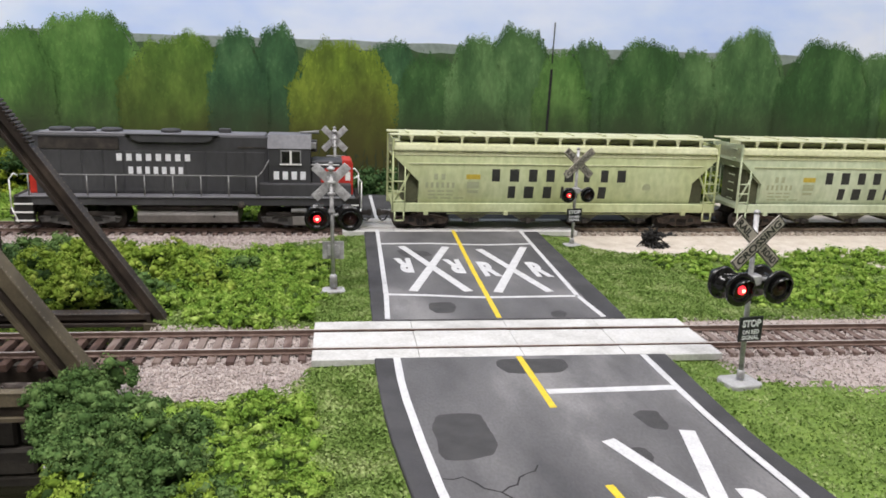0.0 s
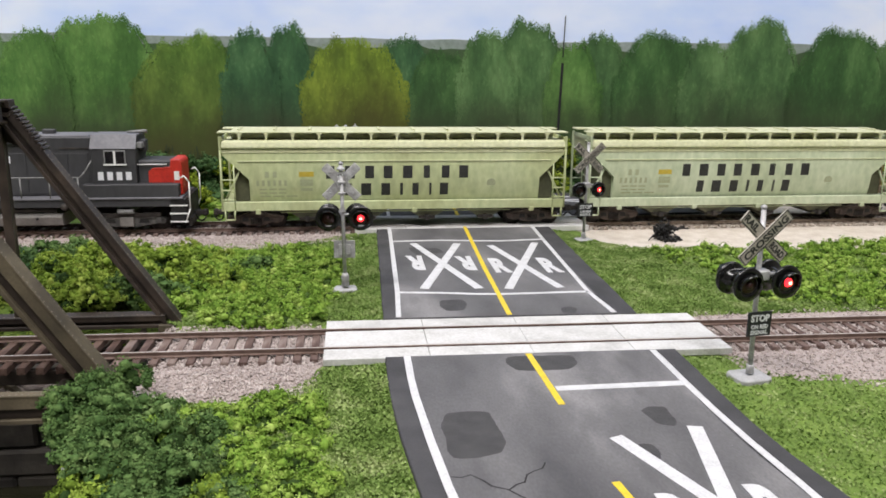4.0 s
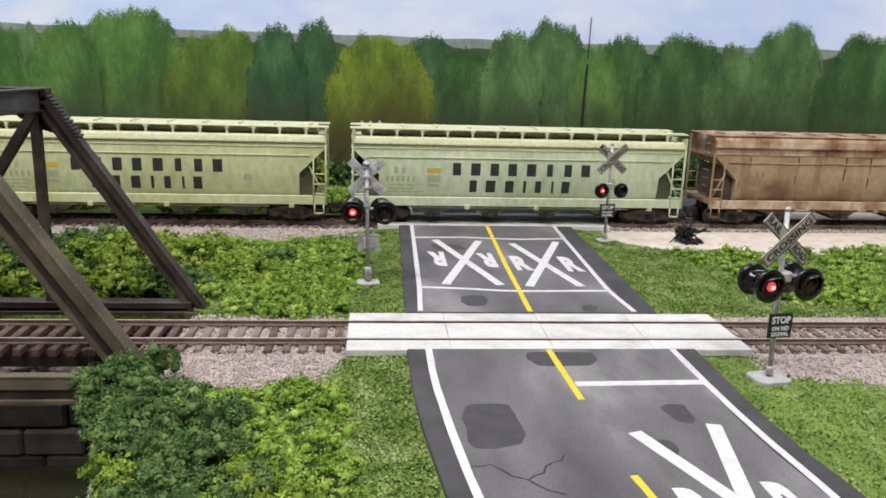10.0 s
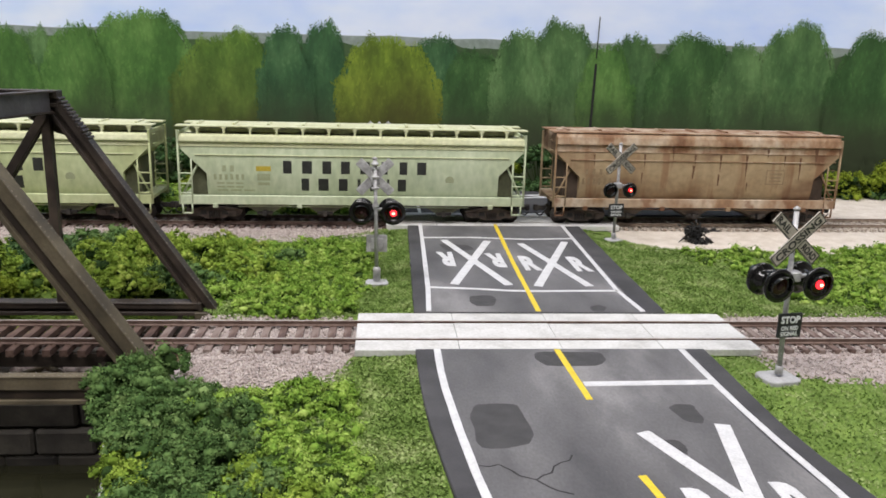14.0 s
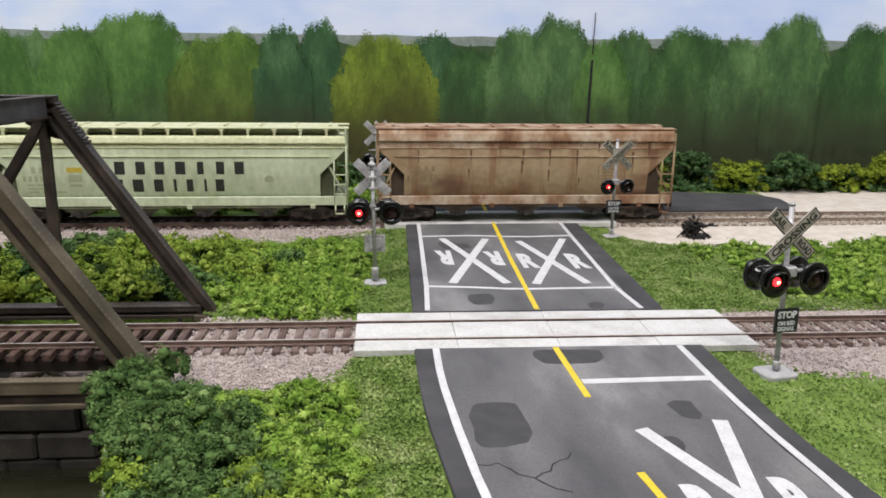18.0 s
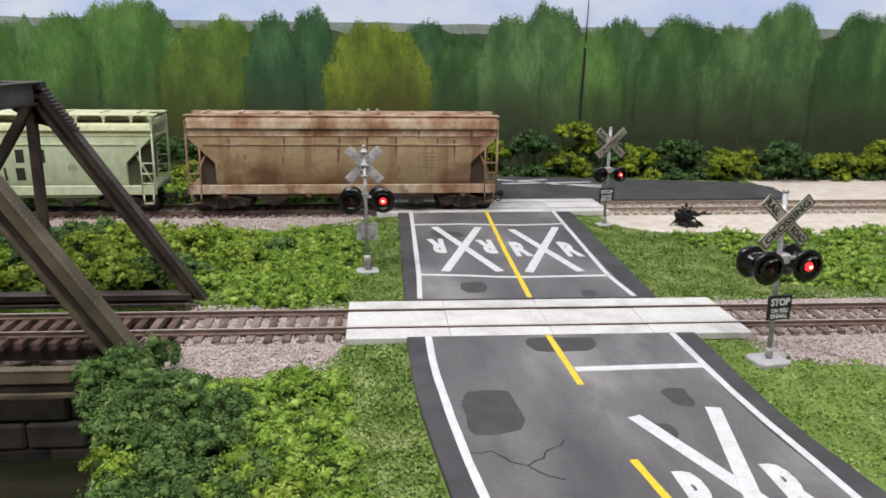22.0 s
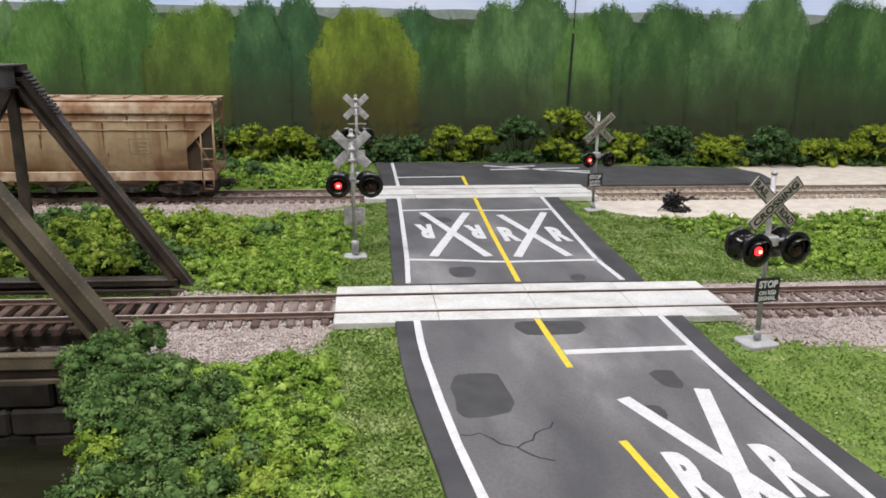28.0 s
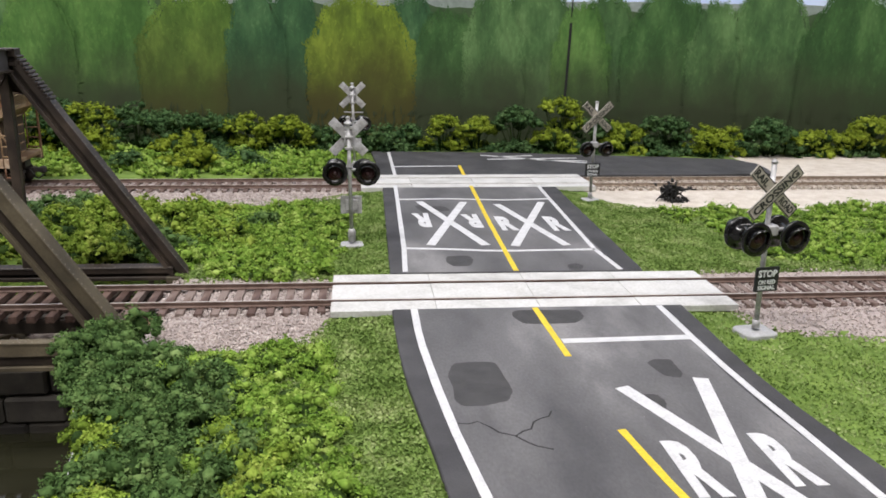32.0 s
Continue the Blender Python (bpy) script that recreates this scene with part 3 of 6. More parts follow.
def painted_tree(x, top, half, material, y, seed):
    """A flat painted tree: a broad ground shape with an uneven top, feathered all round by soft vertical strokes and small leaf flecks."""
    r = random.Random(seed)
    half *= 1.26

    def crest(k):
        lobes = 7.0 * noise.noise((k * 1.7, seed * 3.1, 0)) + 4.0 * noise.noise((k * 5.0, seed * 1.7, 2)) + 2.0 * noise.noise((k * 14.0, seed * 2.3, 4))
        return top + 0.5 - 0.36 * top * abs(k) ** 3.4 + lobes

    n = 40
    bm = bmesh.new()
    cols = []
    for i in range(n + 1):
        k = -1 + 2 * i / n
        zt = crest(k) - 4.5
        cols.append([bm.verts.new((x + k * half * 0.92 + 2.0 * noise.noise((z * 0.10, seed, i * 0.02)), y, z)) for z in (-3, zt * 0.2, zt * 0.4, zt * 0.6, zt * 0.8, zt)])
    for a, b in zip(cols, cols[1:]):
        for i in range(5):
            bm.faces.new((a[i], b[i], b[i + 1], a[i + 1]))
    tree = part("painted_tree", bm, material, backdrop)
    rows = []
    for _ in range(int(14 * half)):                         # broad soft strokes within
        k = r.uniform(-0.97, 0.97)
        rows.append((x + k * half, r.uniform(8, crest(k) - 4), r.uniform(2.0, 5.0), r.uniform(0.9, 2.2), r.gauss(0, 0.6)))
    for _ in range(int(12 * half)):                         # stippled leaf dabs within the upper part
        k = r.uniform(-0.97, 0.97)
        rows.append((x + k * half, r.uniform(0.5 * top, crest(k)), r.uniform(0.6, 1.6), r.uniform(0.5, 1.0), r.uniform(-1.5, 1.5)))
    for _ in range(int(40 * half)):                         # feathered top
        k = r.uniform(-1.05, 1.05)
        rows.append((x + k * half, crest(k) - 3.8 + r.gauss(0, 2.0), r.uniform(0.7, 2.2), r.uniform(0.35, 0.8), r.gauss(0, 0.9)))
    for _ in range(int(6 * half)):                          # loose leaf flecks above
        k = r.uniform(-0.9, 0.9)
        rows.append((x + k * half, crest(k) + r.uniform(-2.5, 1.6), r.uniform(0.5, 1.4), r.uniform(0.3, 0.6), r.uniform(-1.2, 1.2)))
    for _ in range(int(top * 16)):                          # feathered sides
        z = 4 + 0.68 * top * r.random()
        rows.append((x + r.choice((-1, 1)) * (half * 0.93 + r.gauss(0, 1.8)), z, r.uniform(1.2, 3.6), r.uniform(0.6, 1.3), r.gauss(0, 0.5)))
    r.shuffle(rows)
    v, p = dabs(rows, y - 0.08)
    return tagged(from_arrays("brush_strokes", v, p, material, tree), kind="stuff")


TREES = [(-420, 104, 40, P_MID), (-372, 110, 34, P_DARK), (-330, 104, 26, P_MID), (-300, 98, 18, P_GREY), (-272, 106, 18, P_MID), (-229, 112, 34, P_MID), (-165, 100, 33, P_OLIVE),
         (-126, 107, 15, P_BLUE), (-99, 108, 15, P_BLUE), (-53, 100, 30, P_LIME), (-19, 101, 19, P_BLUE), (9, 93, 19, P_DARK), (43, 109, 17, P_GREY),
         (73, 112, 21, P_GREY), (107, 100, 16, P_MID), (128, 107, 15, P_GREY), (173, 107, 28, P_DARK), (208, 104, 15, P_GREY), (249, 117, 27, P_GREY),
         (314, 112, 31, P_DARK), (362, 106, 24, P_GREY), (402, 112, 30, P_MID)]
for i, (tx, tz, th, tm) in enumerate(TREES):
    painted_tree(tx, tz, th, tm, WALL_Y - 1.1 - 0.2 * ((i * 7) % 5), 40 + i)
r_ = random.Random(5)
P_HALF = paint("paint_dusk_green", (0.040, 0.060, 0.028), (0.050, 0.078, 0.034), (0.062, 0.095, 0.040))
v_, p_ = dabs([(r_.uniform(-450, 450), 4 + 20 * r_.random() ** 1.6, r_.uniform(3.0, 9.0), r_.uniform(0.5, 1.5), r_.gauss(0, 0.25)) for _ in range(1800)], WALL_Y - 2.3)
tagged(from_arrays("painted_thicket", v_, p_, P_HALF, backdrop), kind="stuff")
bm = box(-0.9, 0.8, WALL_Y - 2.9, WALL_Y - 2.6, 30, 86, turn=Matrix.Translation((95.8, 0, 0)) @ Matrix.Rotation(radians(1.4), 4, "Y"))
box(-0.35, 0.35, WALL_Y - 2.9, WALL_Y - 2.6, 90, 119, bm=bm, turn=Matrix.Translation((96.0, 0, 0)) @ Matrix.Rotation(radians(1.2), 4, "Y"))
part("painted_pole", bm, M_pole, backdrop, "thin black painted pole")


# ---------------------------------------------------------------- road
def road_piece(name, y0, y1, label):
    ys = [y0 + (y1 - y0) * i / 24 for i in range(25)]
    poly = [(lerp(y, LEFT) + 0.5 * noise.noise((y * 0.2, 1, 0)), y) for y in ys] + [(lerp(y, RIGHT) + 0.5 * noise.noise((y * 0.2, 7, 0)), y) for y in reversed(ys)]
    return tagged(link(name, prism(poly, "z", -2.4, 0.0, 0.25), M_asphalt), label, kind="structure")


road_near = road_piece("road_1", -430, -9.6, "worn grey asphalt road before the crossing, patched and cracked")
road_mid = road_piece("road_2", 27.0, 181.5, "worn grey asphalt road between the two tracks")
poly = [(-44, 208), (-44.5, 250), (-47, 296), (40, 292), (110, 282), (150, 276), (196, 267), (204, 250), (201, 229), (197, 217), (150, 213.5), (75, 211)]
road_far = tagged(link("road_3", prism(poly, "z", -2.4, 0.0, 0.25), M_asphalt), "grey asphalt road turning along the far track", kind="structure")



def lane(parent, y0, y1, l_in, r_in):
    ys = [y0 + (y1 - y0) * i / 30 for i in range(31)]
    poly_ = [(lerp(y, LEFT) + l_in + 0.6 * noise.noise((y * 0.1, 2, 0)), y) for y in ys] + [(lerp(y, RIGHT) - r_in + 0.6 * noise.noise((y * 0.1, 9, 0)), y) for y in reversed(ys)]
    part("lane", prism(poly_, "z", -0.3, 0.03), M_lane, parent, "paler worn traffic lane")


lane(road_near, -429, -9.8, 6.2, 8.2)
lane(road_mid, 27.2, 181.3, 5.8, 9.2)
W_L = [(-30.9, -115), (-32.4, -103), (-34.3, -87), (-36.2, -65.5), (-37.9, -40), (-38.3, -28), (-38.3, -10)]
W_R = [(46.6, -140), (44.5, -116.7), (42.8, -91), (41.2, -72), (40.3, -55), (40.0, -38), (39.9, -10.5)]
part("edge_line", strip(dense([(30, -430), (-3, -300), (-19, -200), (-26, -140)] + W_L, 6), 2.1, 0.14), M_white, road_near)
part("edge_line", strip(dense([(142, -430), (90, -300), (63, -200)] + W_R, 6), 2.1, 0.14), M_white, road_near)
part("centre_line", strip(dense([(0.7, -48), (-0.4, -10.5)], 5), 1.9, 0.14), M_yellow, road_near)
part("centre_line", strip(dense([(8.0, -124), (5.2, -109), (2.4, -88)], 5), 1.9, 0.14), M_yellow, road_near)
part("stop_line", strip(dense([(1.7, -37.6), (38.9, -36.6)], 5), 3.2, 0.15), M_white, road_near)
part("edge_line", strip(dense([(-38.9, 28), (-37.7, 57), (-36.2, 146), (-35.8, 180)], 6), 1.9, 0.14), M_white, road_mid)
part("edge_line", strip(dense([(39.8, 28), (37.7, 55), (41.0, 146), (42.4, 180)], 6), 1.9, 0.14), M_white, road_mid)
part("centre_line", strip(dense([(1.0, 27.8), (2.4, 95), (5.2, 179)], 6), 1.9, 0.16), M_yellow, road_mid)
part("cross_line", strip(dense([(-37.2, 58.0), (-18.3, 56.0), (-6.5, 53.8), (3.1, 53.2), (37.9, 54.3)], 6), 2.1, 0.14), M_white, road_mid)
part("cross_line", strip(dense([(-35.6, 145.6), (-10.9, 146.9), (7.4, 144.6), (17.6, 143.8), (41.4, 146.4)], 6), 2.1, 0.14), M_white, road_mid)
part("edge_line", strip(dense([(-34.6, 209), (-35.3, 291)], 6), 1.9, 0.14), M_white, road_far)
part("stop_line", strip(dense([(-34.0, 237.0), (5.0, 239.5)], 6), 2.2, 0.14), M_white, road_far)
part("centre_line", strip(dense([(5.4, 210), (6.3, 241)], 6), 1.9, 0.16), M_yellow, road_far)
for p, q in (((25.4, 280), (90, 251)), ((27.5, 264), (88, 270)), ((36, 274), (60, 279)), ((60, 262), (92, 258))):
    part("crossing_mark", strip(dense([p, q], 6), 2.6, 0.14), M_white, road_far)


def road_x(parent, a, b, c, d, w):
    part("cross_stroke", strip([a, b], w, 0.15), M_white, parent)
    part("cross_stroke", strip([c, d], w, 0.20), M_white, parent)


road_x(road_near, (9.2, -67.2), (38.2, -144), (31.0, -63.5), (13.4, -146), 3.9)
road_x(road_mid, (-25.7, 140.7), (-4.7, 61.5), (-4.0, 139.1), (-26.8, 62.1), 3.6)
road_x(road_mid, (11.8, 134.4), (28.1, 60.5), (35.0, 138.6), (6.8, 59.9), 3.6)


def road_letter(parent, x, y, w, h, turn):
    bm = letters("R", h, w, 0.055)
    bm.transform(Matrix.Translation((x, y, 0.12)) @ Matrix.Rotation(radians(turn), 4, "Z"))
    part("letter", bm, M_white, parent)


road_letter(road_near, 12.6, -104.1, 7.3, 21.2, 0)
road_letter(road_near, 33.1, -101.9, 7.2, 20.8, 0)
road_letter(road_mid, 9.9, 96.7, 7.6, 25.0, 0)
road_letter(road_mid, 32.2, 95.8, 7.6, 25.6, 0)
road_letter(road_mid, -27.4, 103.1, 7.6, 25.2, 180)
road_letter(road_mid, -5.0, 101.3, 7.6, 24.6, 180)


def patch(parent, pts, z=0.06, material=M_patch):
    ring = [tuple(p) for p in pts]
    for cut in (0.13, 0.22, 0.25):                       # cut the corners round
        ring = [(p[0] + (q[0] - p[0]) * u, p[1] + (q[1] - p[1]) * u) for p, q in zip(ring, ring[1:] + ring[:1]) for u in (cut, 1 - cut)]
    ring = [(x + rnd.uniform(-0.14, 0.14), y + rnd.uniform(-0.14, 0.14)) for x, y in ring]
    part("asphalt_patch", prism(ring, "z", -0.2, z), material, parent, "darker asphalt repair patch")


patch(road_near, [(-30.9, -50.6), (-24, -50.0), (-19.4, -51.0), (-18.9, -58), (-18.0, -67.5), (-19.9, -72.6), (-26, -74.8), (-31.6, -74.6), (-32.9, -71), (-32.3, -66), (-33.1, -58)])
patch(road_near, [(-7.8, -12.2), (13.4, -12.6), (13, -19.6), (9.6, -24.0), (-6.4, -24.2), (-9, -18)])
patch(road_near, [(20.4, -53.4), (23.2, -51.0), (27.9, -51.4), (27.6, -56), (27.8, -60), (26.2, -62.8), (22.3, -61.4)])
patch(road_near, [(13.0, -71.2), (16.4, -71.4), (17.5, -75), (16.0, -79.4), (13.8, -78)])
patch(road_mid, [(-22.3, 46.6), (-13.6, 47.6), (-12.4, 42), (-14.6, 34.2), (-21, 33.8), (-23, 39)])
patch(road_mid, [(21.2, 33.8), (25.5, 36.1), (27.6, 32.8), (25.2, 27.8), (21, 28.2)])
patch(road_mid, [(-29, 133), (-14, 130), (-12, 121), (-26, 118)])
patch(road_far, [(70, 222), (110, 221), (112, 229), (75, 230)])
for pts in ([(-34.8, -82.6), (-30.9, -83.4), (-28.6, -82.2), (-26.3, -84.8), (-24.7, -87.5), (-21.4, -89.0), (-19.9, -91.5), (-17.6, -93.7), (-14.5, -95.3)],
            [(-21.4, -89.0), (-19.4, -86.9), (-17.4, -86.4), (-16.5, -83.5), (-14.6, -81.6), (-12.3, -80.7), (-11.2, -78.2)]):
    part("crack", strip(dense([(x + rnd.uniform(-0.3, 0.3), y + rnd.uniform(-0.3, 0.3)) for x, y in pts], 1.5), 0.42, 0.05), M_crack, road_near, "thin dark crack")


# ---------------------------------------------------------------- tracks
RAIL = [(-0.9, -1.8), (0.9, -1.8), (0.9, -1.55), (0.3, -1.3), (0.3, -0.65), (0.42, -0.5), (0.42, -0.1), (0.36, 0.0), (-0.36, 0.0), (-0.42, -0.1), (-0.42, -0.5), (-0.3, -0.65), (-0.3, -1.3), (-0.9, -1.55)]


def rail(parent, y, x0, x1, side=M_rail, head=M_railtop):
    bm = prism([(y + a, b) for a, b in RAIL], "x", x0, x1)
    for f in bm.faces:
        if f.normal.z > 0.9 and f.calc_center_median().z > -0.2:
            f.material_index = 1
    return part("rail", bm, [side, head], parent)


def track(name, m, x0, x1, gaps, bridge=None, sandy=None):
    ob = tagged(new(name), "rusty model rails on weathered wooden ties", kind="structure")
    ob.matrix_basis = m
    for y in (-8.7, 8.7):
        if sandy:
            rail(ob, y, x0, sandy), rail(ob, y, sandy, x1, M_rail_sand)
        else:
            rail(ob, y, x0, x1)
    bm = box(-1.25, 1.25, -14.6, 14.6, -4.0, -1.8, 0.12)
    first = part("tie", bm, M_tie, ob)
    other = first.data.copy()
    other.materials[0] = M_tie_deck if bridge else M_tie_sand
    plate = None
    x, n = x0 + 2, 0
    while x < x1:
        if not any(a < x < b for a, b in gaps):
            apart = (bridge and bridge[0] < x < bridge[1]) or (sandy and x > sandy)
            t = first if n == 0 else new("tie", first.data)
            t.parent = ob
            t.data = other if apart else first.data
            t.matrix_basis = at(x + rnd.uniform(-0.25, 0.25), rnd.uniform(-0.5, 0.5), rnd.uniform(-0.12, 0.05), 0, 0, rnd.uniform(-1.2, 1.2))
            n += 1
        x += 5.4
    bm = None
    x = x0 + 2
    while x < x1:                                              # tie plates and spikes beside each rail
        if not any(a < x < b for a, b in gaps) and -240 < x < 300:
            for y in (-8.7, 8.7):
                bm = box(x - 0.7, x + 0.7, y - 1.5, y + 1.5, -1.85, -1.6, 0, bm)
                for s in (-1.15, 1.15):
                    bm = box(x - 0.45, x + 0.45, y + s - 0.3, y + s + 0.3, -1.65, -1.25, 0, bm)
        x += 5.4
    tagged(part("spikes", bm, M_rail, ob), kind="stuff")
    return ob


track_1 = track("track_1", at(0, 8.7, 0), -420, 620, [(-65, 68)], (-400, -130))
track_2 = track("track_2", at(0, FAR_Y, 0, 0, 0, 1.383), -700, 900, [(-55, 74)], None, 76)


def crossing(name, m, rows, cols, label, top=0.1):
    ob = tagged(new(name), label, kind="structure")
    ob.matrix_basis = m
    for y0, y1 in rows:
        for x0, x1 in zip(cols, cols[1:]):
            part("concrete_panel", box(x0 + 0.07, x1 - 0.07, y0, y1, -2.6, top + rnd.uniform(-0.05, 0.05), 0.15), M_concrete, ob)
    return ob


crossing("crossing_1", at(0, 0, 0), [(-9.6, -0.75), (1.5, 16.0), (18.2, 26.9)], [-64.1, -31.0, 2.0, 35.0, 67.2], "pale concrete grade crossing panels between the rails", -0.4)
crossing("crossing_2", at(0, FAR_Y, 0, 0, 0, 1.383), [(-18.2, -9.8), (-7.3, 7.3), (9.7, 17.5)], [-54.5, -27.0, 8.0, 42.0, 74.0], "pale concrete grade crossing panels on the far track")


# ---------------------------------------------------------------- foam foliage, gravel and grass
OCTA = np.array([(1, 0, 0), (-1, 0, 0), (0, 1, 0), (0, -1, 0), (0, 0, 1), (0, 0, -1)], dtype=float)
OCTA_F = np.array([(0, 2, 4), (2, 1, 4), (1, 3, 4), (3, 0, 4), (2, 0, 5), (1, 2, 5), (3, 1, 5), (0, 3, 5)])
gen = np.random.default_rng(11)


TETRA = np.array([(1, 1, 1), (1, -1, -1), (-1, 1, -1), (-1, -1, 1)], dtype=float) * 0.72
TETRA_F = np.array([(0, 1, 2), (0, 3, 1), (0, 2, 3), (1, 3, 2)])


def flecks(centres, sizes, flat=0.5, shape=TETRA, shape_f=TETRA_F):
    """Small irregular crumbs at the given places: vertices and triangles."""
    n, k = len(centres), len(shape)
    q = gen.normal(size=(n, 4))
    q /= np.linalg.norm(q, axis=1)[:, None]
    w, x, y, z = q.T
    R = np.stack([1 - 2 * (y * y + z * z), 2 * (x * y - z * w), 2 * (x * z + y * w), 2 * (x * y + z * w), 1 - 2 * (x * x + z * z), 2 * (y * z - x * w),
                  2 * (x * z - y * w), 2 * (y * z + x * w), 1 - 2 * (x * x + y * y)], -1).reshape(n, 3, 3)
    body = shape[None] * gen.uniform(0.55, 1.35, (n, k, 1)) * np.stack([gen.uniform(0.8, 1.5, n), gen.uniform(flat, 1, n), gen.uniform(flat * 0.6, 0.9, n)], -1)[:, None, :]
    v = np.einsum("nij,nkj->nki", R, body) * np.asarray(sizes)[:, None, None] + np.asarray(centres)[:, None, :]
    f = shape_f[None] + (np.arange(n) * k)[:, None, None]
    return v.reshape(-1, 3), f.reshape(-1, 3)


def stuff(name, label, category, centres, sizes, material, flat=0.5, shape=TETRA, shape_f=TETRA_F):
    v, f = flecks(centres, sizes, flat, shape, shape_f)
    return tagged(from_arrays(name, v, f, material), label, category, kind="stuff")


PHI = (1 + 5 ** 0.5) / 2
ICO = np.array([(-1, PHI, 0), (1, PHI, 0), (-1, -PHI, 0), (1, -PHI, 0), (0, -1, PHI), (0, 1, PHI), (0, -1, -PHI), (0, 1, -PHI), (PHI, 0, -1), (PHI, 0, 1), (-PHI, 0, -1), (-PHI, 0, 1)]) / math.hypot(1, PHI)
ICO_F = np.array([(0, 11, 5), (0, 5, 1), (0, 1, 7), (0, 7, 10), (0, 10, 11), (1, 5, 9), (5, 11, 4), (11, 10, 2), (10, 7, 6), (7, 1, 8), (3, 9, 4), (3, 4, 2), (3, 2, 6), (3, 6, 8), (3, 8, 9), (4, 9, 5), (2, 4, 11), (6, 2, 10), (8, 6, 7), (9, 8, 1)])


def leaves(c, n, s):
    """Small folded leaf crumbs at c, facing about n, of half-length s: vertices and triangles."""
    n = n + gen.normal(0, 0.75, n.shape)
    n /= np.linalg.norm(n, axis=1)[:, None]
    u = np.cross(n, gen.normal(size=n.shape))
    u /= np.linalg.norm(u, axis=1)[:, None] + 1e-9
    w = np.cross(n, u)
    s = s[:, None]
    k = gen.uniform(0.5, 0.85, s.shape)
    v = np.stack([c + u * s, c + w * s * k + n * s * 0.3, c - u * s * 0.9, c - w * s * k + n * s * 0.3], 1)
    f = np.array([(0, 1, 2), (0, 2, 3)])[None] + (np.arange(len(c)) * 4)[:, None, None]
    return v.reshape(-1, 3), f.reshape(-1, 3)


def crown(mounds, per, size, clump=2.6):
    """Foam over the upper surface of rounded mounds (x, y, z, r): tufts of many sizes, each a ragged core under leafy crumbs. Vertices and triangles."""
    M = np.array(mounds)
    cen, rad = [], []
    for x, y, z, r in mounds:
        k = max(5, int(4.6 * (r / clump) ** 2))
        d = gen.normal(size=(k, 3))
        d /= np.linalg.norm(d, axis=1)[:, None]
        d[:, 2] = np.abs(d[:, 2]) - 0.2
        cen.append(np.array((x, y, z)) + d * r * gen.uniform(0.76, 1.12, (k, 1)) * (1, 1, 0.92))
        rad.append(clump * np.minimum(np.exp(gen.normal(-0.42, 0.5, k)), 1.3))
    cen, rad = np.concatenate(cen), np.concatenate(rad)
    buried = np.zeros(len(cen), bool)
    for x, y, z, r in mounds:
        buried |= np.linalg.norm(cen - (x, y, z), axis=1) < 0.73 * r
    cen, rad = cen[~buried], rad[~buried]
    k = len(cen)
    e = gen.normal(size=(k, per, 3))
    e /= np.linalg.norm(e, axis=2)[:, :, None]
    e[:, :, 2] = e[:, :, 2] * 0.9 + 0.3
    shape = gen.uniform(0.75, 1.25, (k, 1, 3)) * (1, 1, 0.85)
    pts = (cen[:, None, :] + e * shape * rad[:, None, None] * gen.uniform(0.72, 1.12, (k, per, 1))).reshape(-1, 3)
    v1, f1 = leaves(pts, (e + (0, 0, 0.25)).reshape(-1, 3), np.exp(gen.normal(-0.1, 0.3, k * per)) * size)
    v2 = ICO[None] * gen.uniform(0.6, 1.2, (k, 12, 1)) * 0.68 * shape * rad[:, None, None] + cen[:, None, :]
    f2 = ICO_F[None] + (np.arange(k) * 12)[:, None, None]
    return np.concatenate([v1, v2.reshape(-1, 3)]), np.concatenate([f1, f2.reshape(-1, 3) + len(v1)])


def inside(x, y, poly):
    hit = False
    for (a, b), (c, d) in zip(poly, poly[1:] + poly[:1]):
        if (b > y) != (d > y) and x < (c - a) * (y - b) / (d - b) + a:
            hit = not hit
    return hit


def scatter(poly, n):
    xs, ys = [p[0] for p in poly], [p[1] for p in poly]
    out = []
    while len(out) < n:
        x, y = rnd.uniform(min(xs), max(xs)), rnd.uniform(min(ys), max(ys))
        if inside(x, y, poly):
            out.append((x, y))
    return out


def gravel(poly, n, lo, hi, material, name, label, zo=0.0):
    xy = scatter(poly, n)
    c = np.array([(x, y, level(x, y) + zo + rnd.uniform(0, 0.5)) for x, y in xy])
    stuff(name, label, "ballast", c, gen.uniform(lo, hi, n) * 0.98, material, 0.75)


gravel([(-120, 29.5), (-100, 29.5), (-66, 28.5), (-64, -11), (-67, -34), (-80, -37), (-100, -35), (-114, -24), (-120, -10)], 8500, 0.32, 0.62, M_grain, "gravel_ballast", "pinkish grey gravel ballast beside the bridge")
gravel([(66, 28), (66, -12), (72, -29), (100, -42), (190, -52), (330, -50), (330, 34), (190, 34), (70, 31)], 13500, 0.32, 0.62, M_grain, "gravel_ballast", "pinkish grey gravel ballast along the rails")
xy_ = scatter([(-113, -5.5), (-66, -5.5), (-66, 23), (-110, 23)], 3200)
stuff("gravel_ballast", "pinkish grey gravel spilled over the ties near the bridge", "ballast", np.array([(x, y, -3.2 + rnd.uniform(0, 0.7)) for x, y in xy_]), gen.uniform(0.34, 0.6, 3200), M_grain, 0.75)
xy_ = scatter([(69, -5.5), (330, -5.5), (330, 23), (69, 23)], 14000)
stuff("gravel_ballast", "pinkish grey gravel spilled over the ties", "ballast", np.array([(x, y, -3.1 + rnd.uniform(0, 0.9)) for x, y in xy_]), gen.uniform(0.34, 0.62, 14000), M_grain, 0.75)
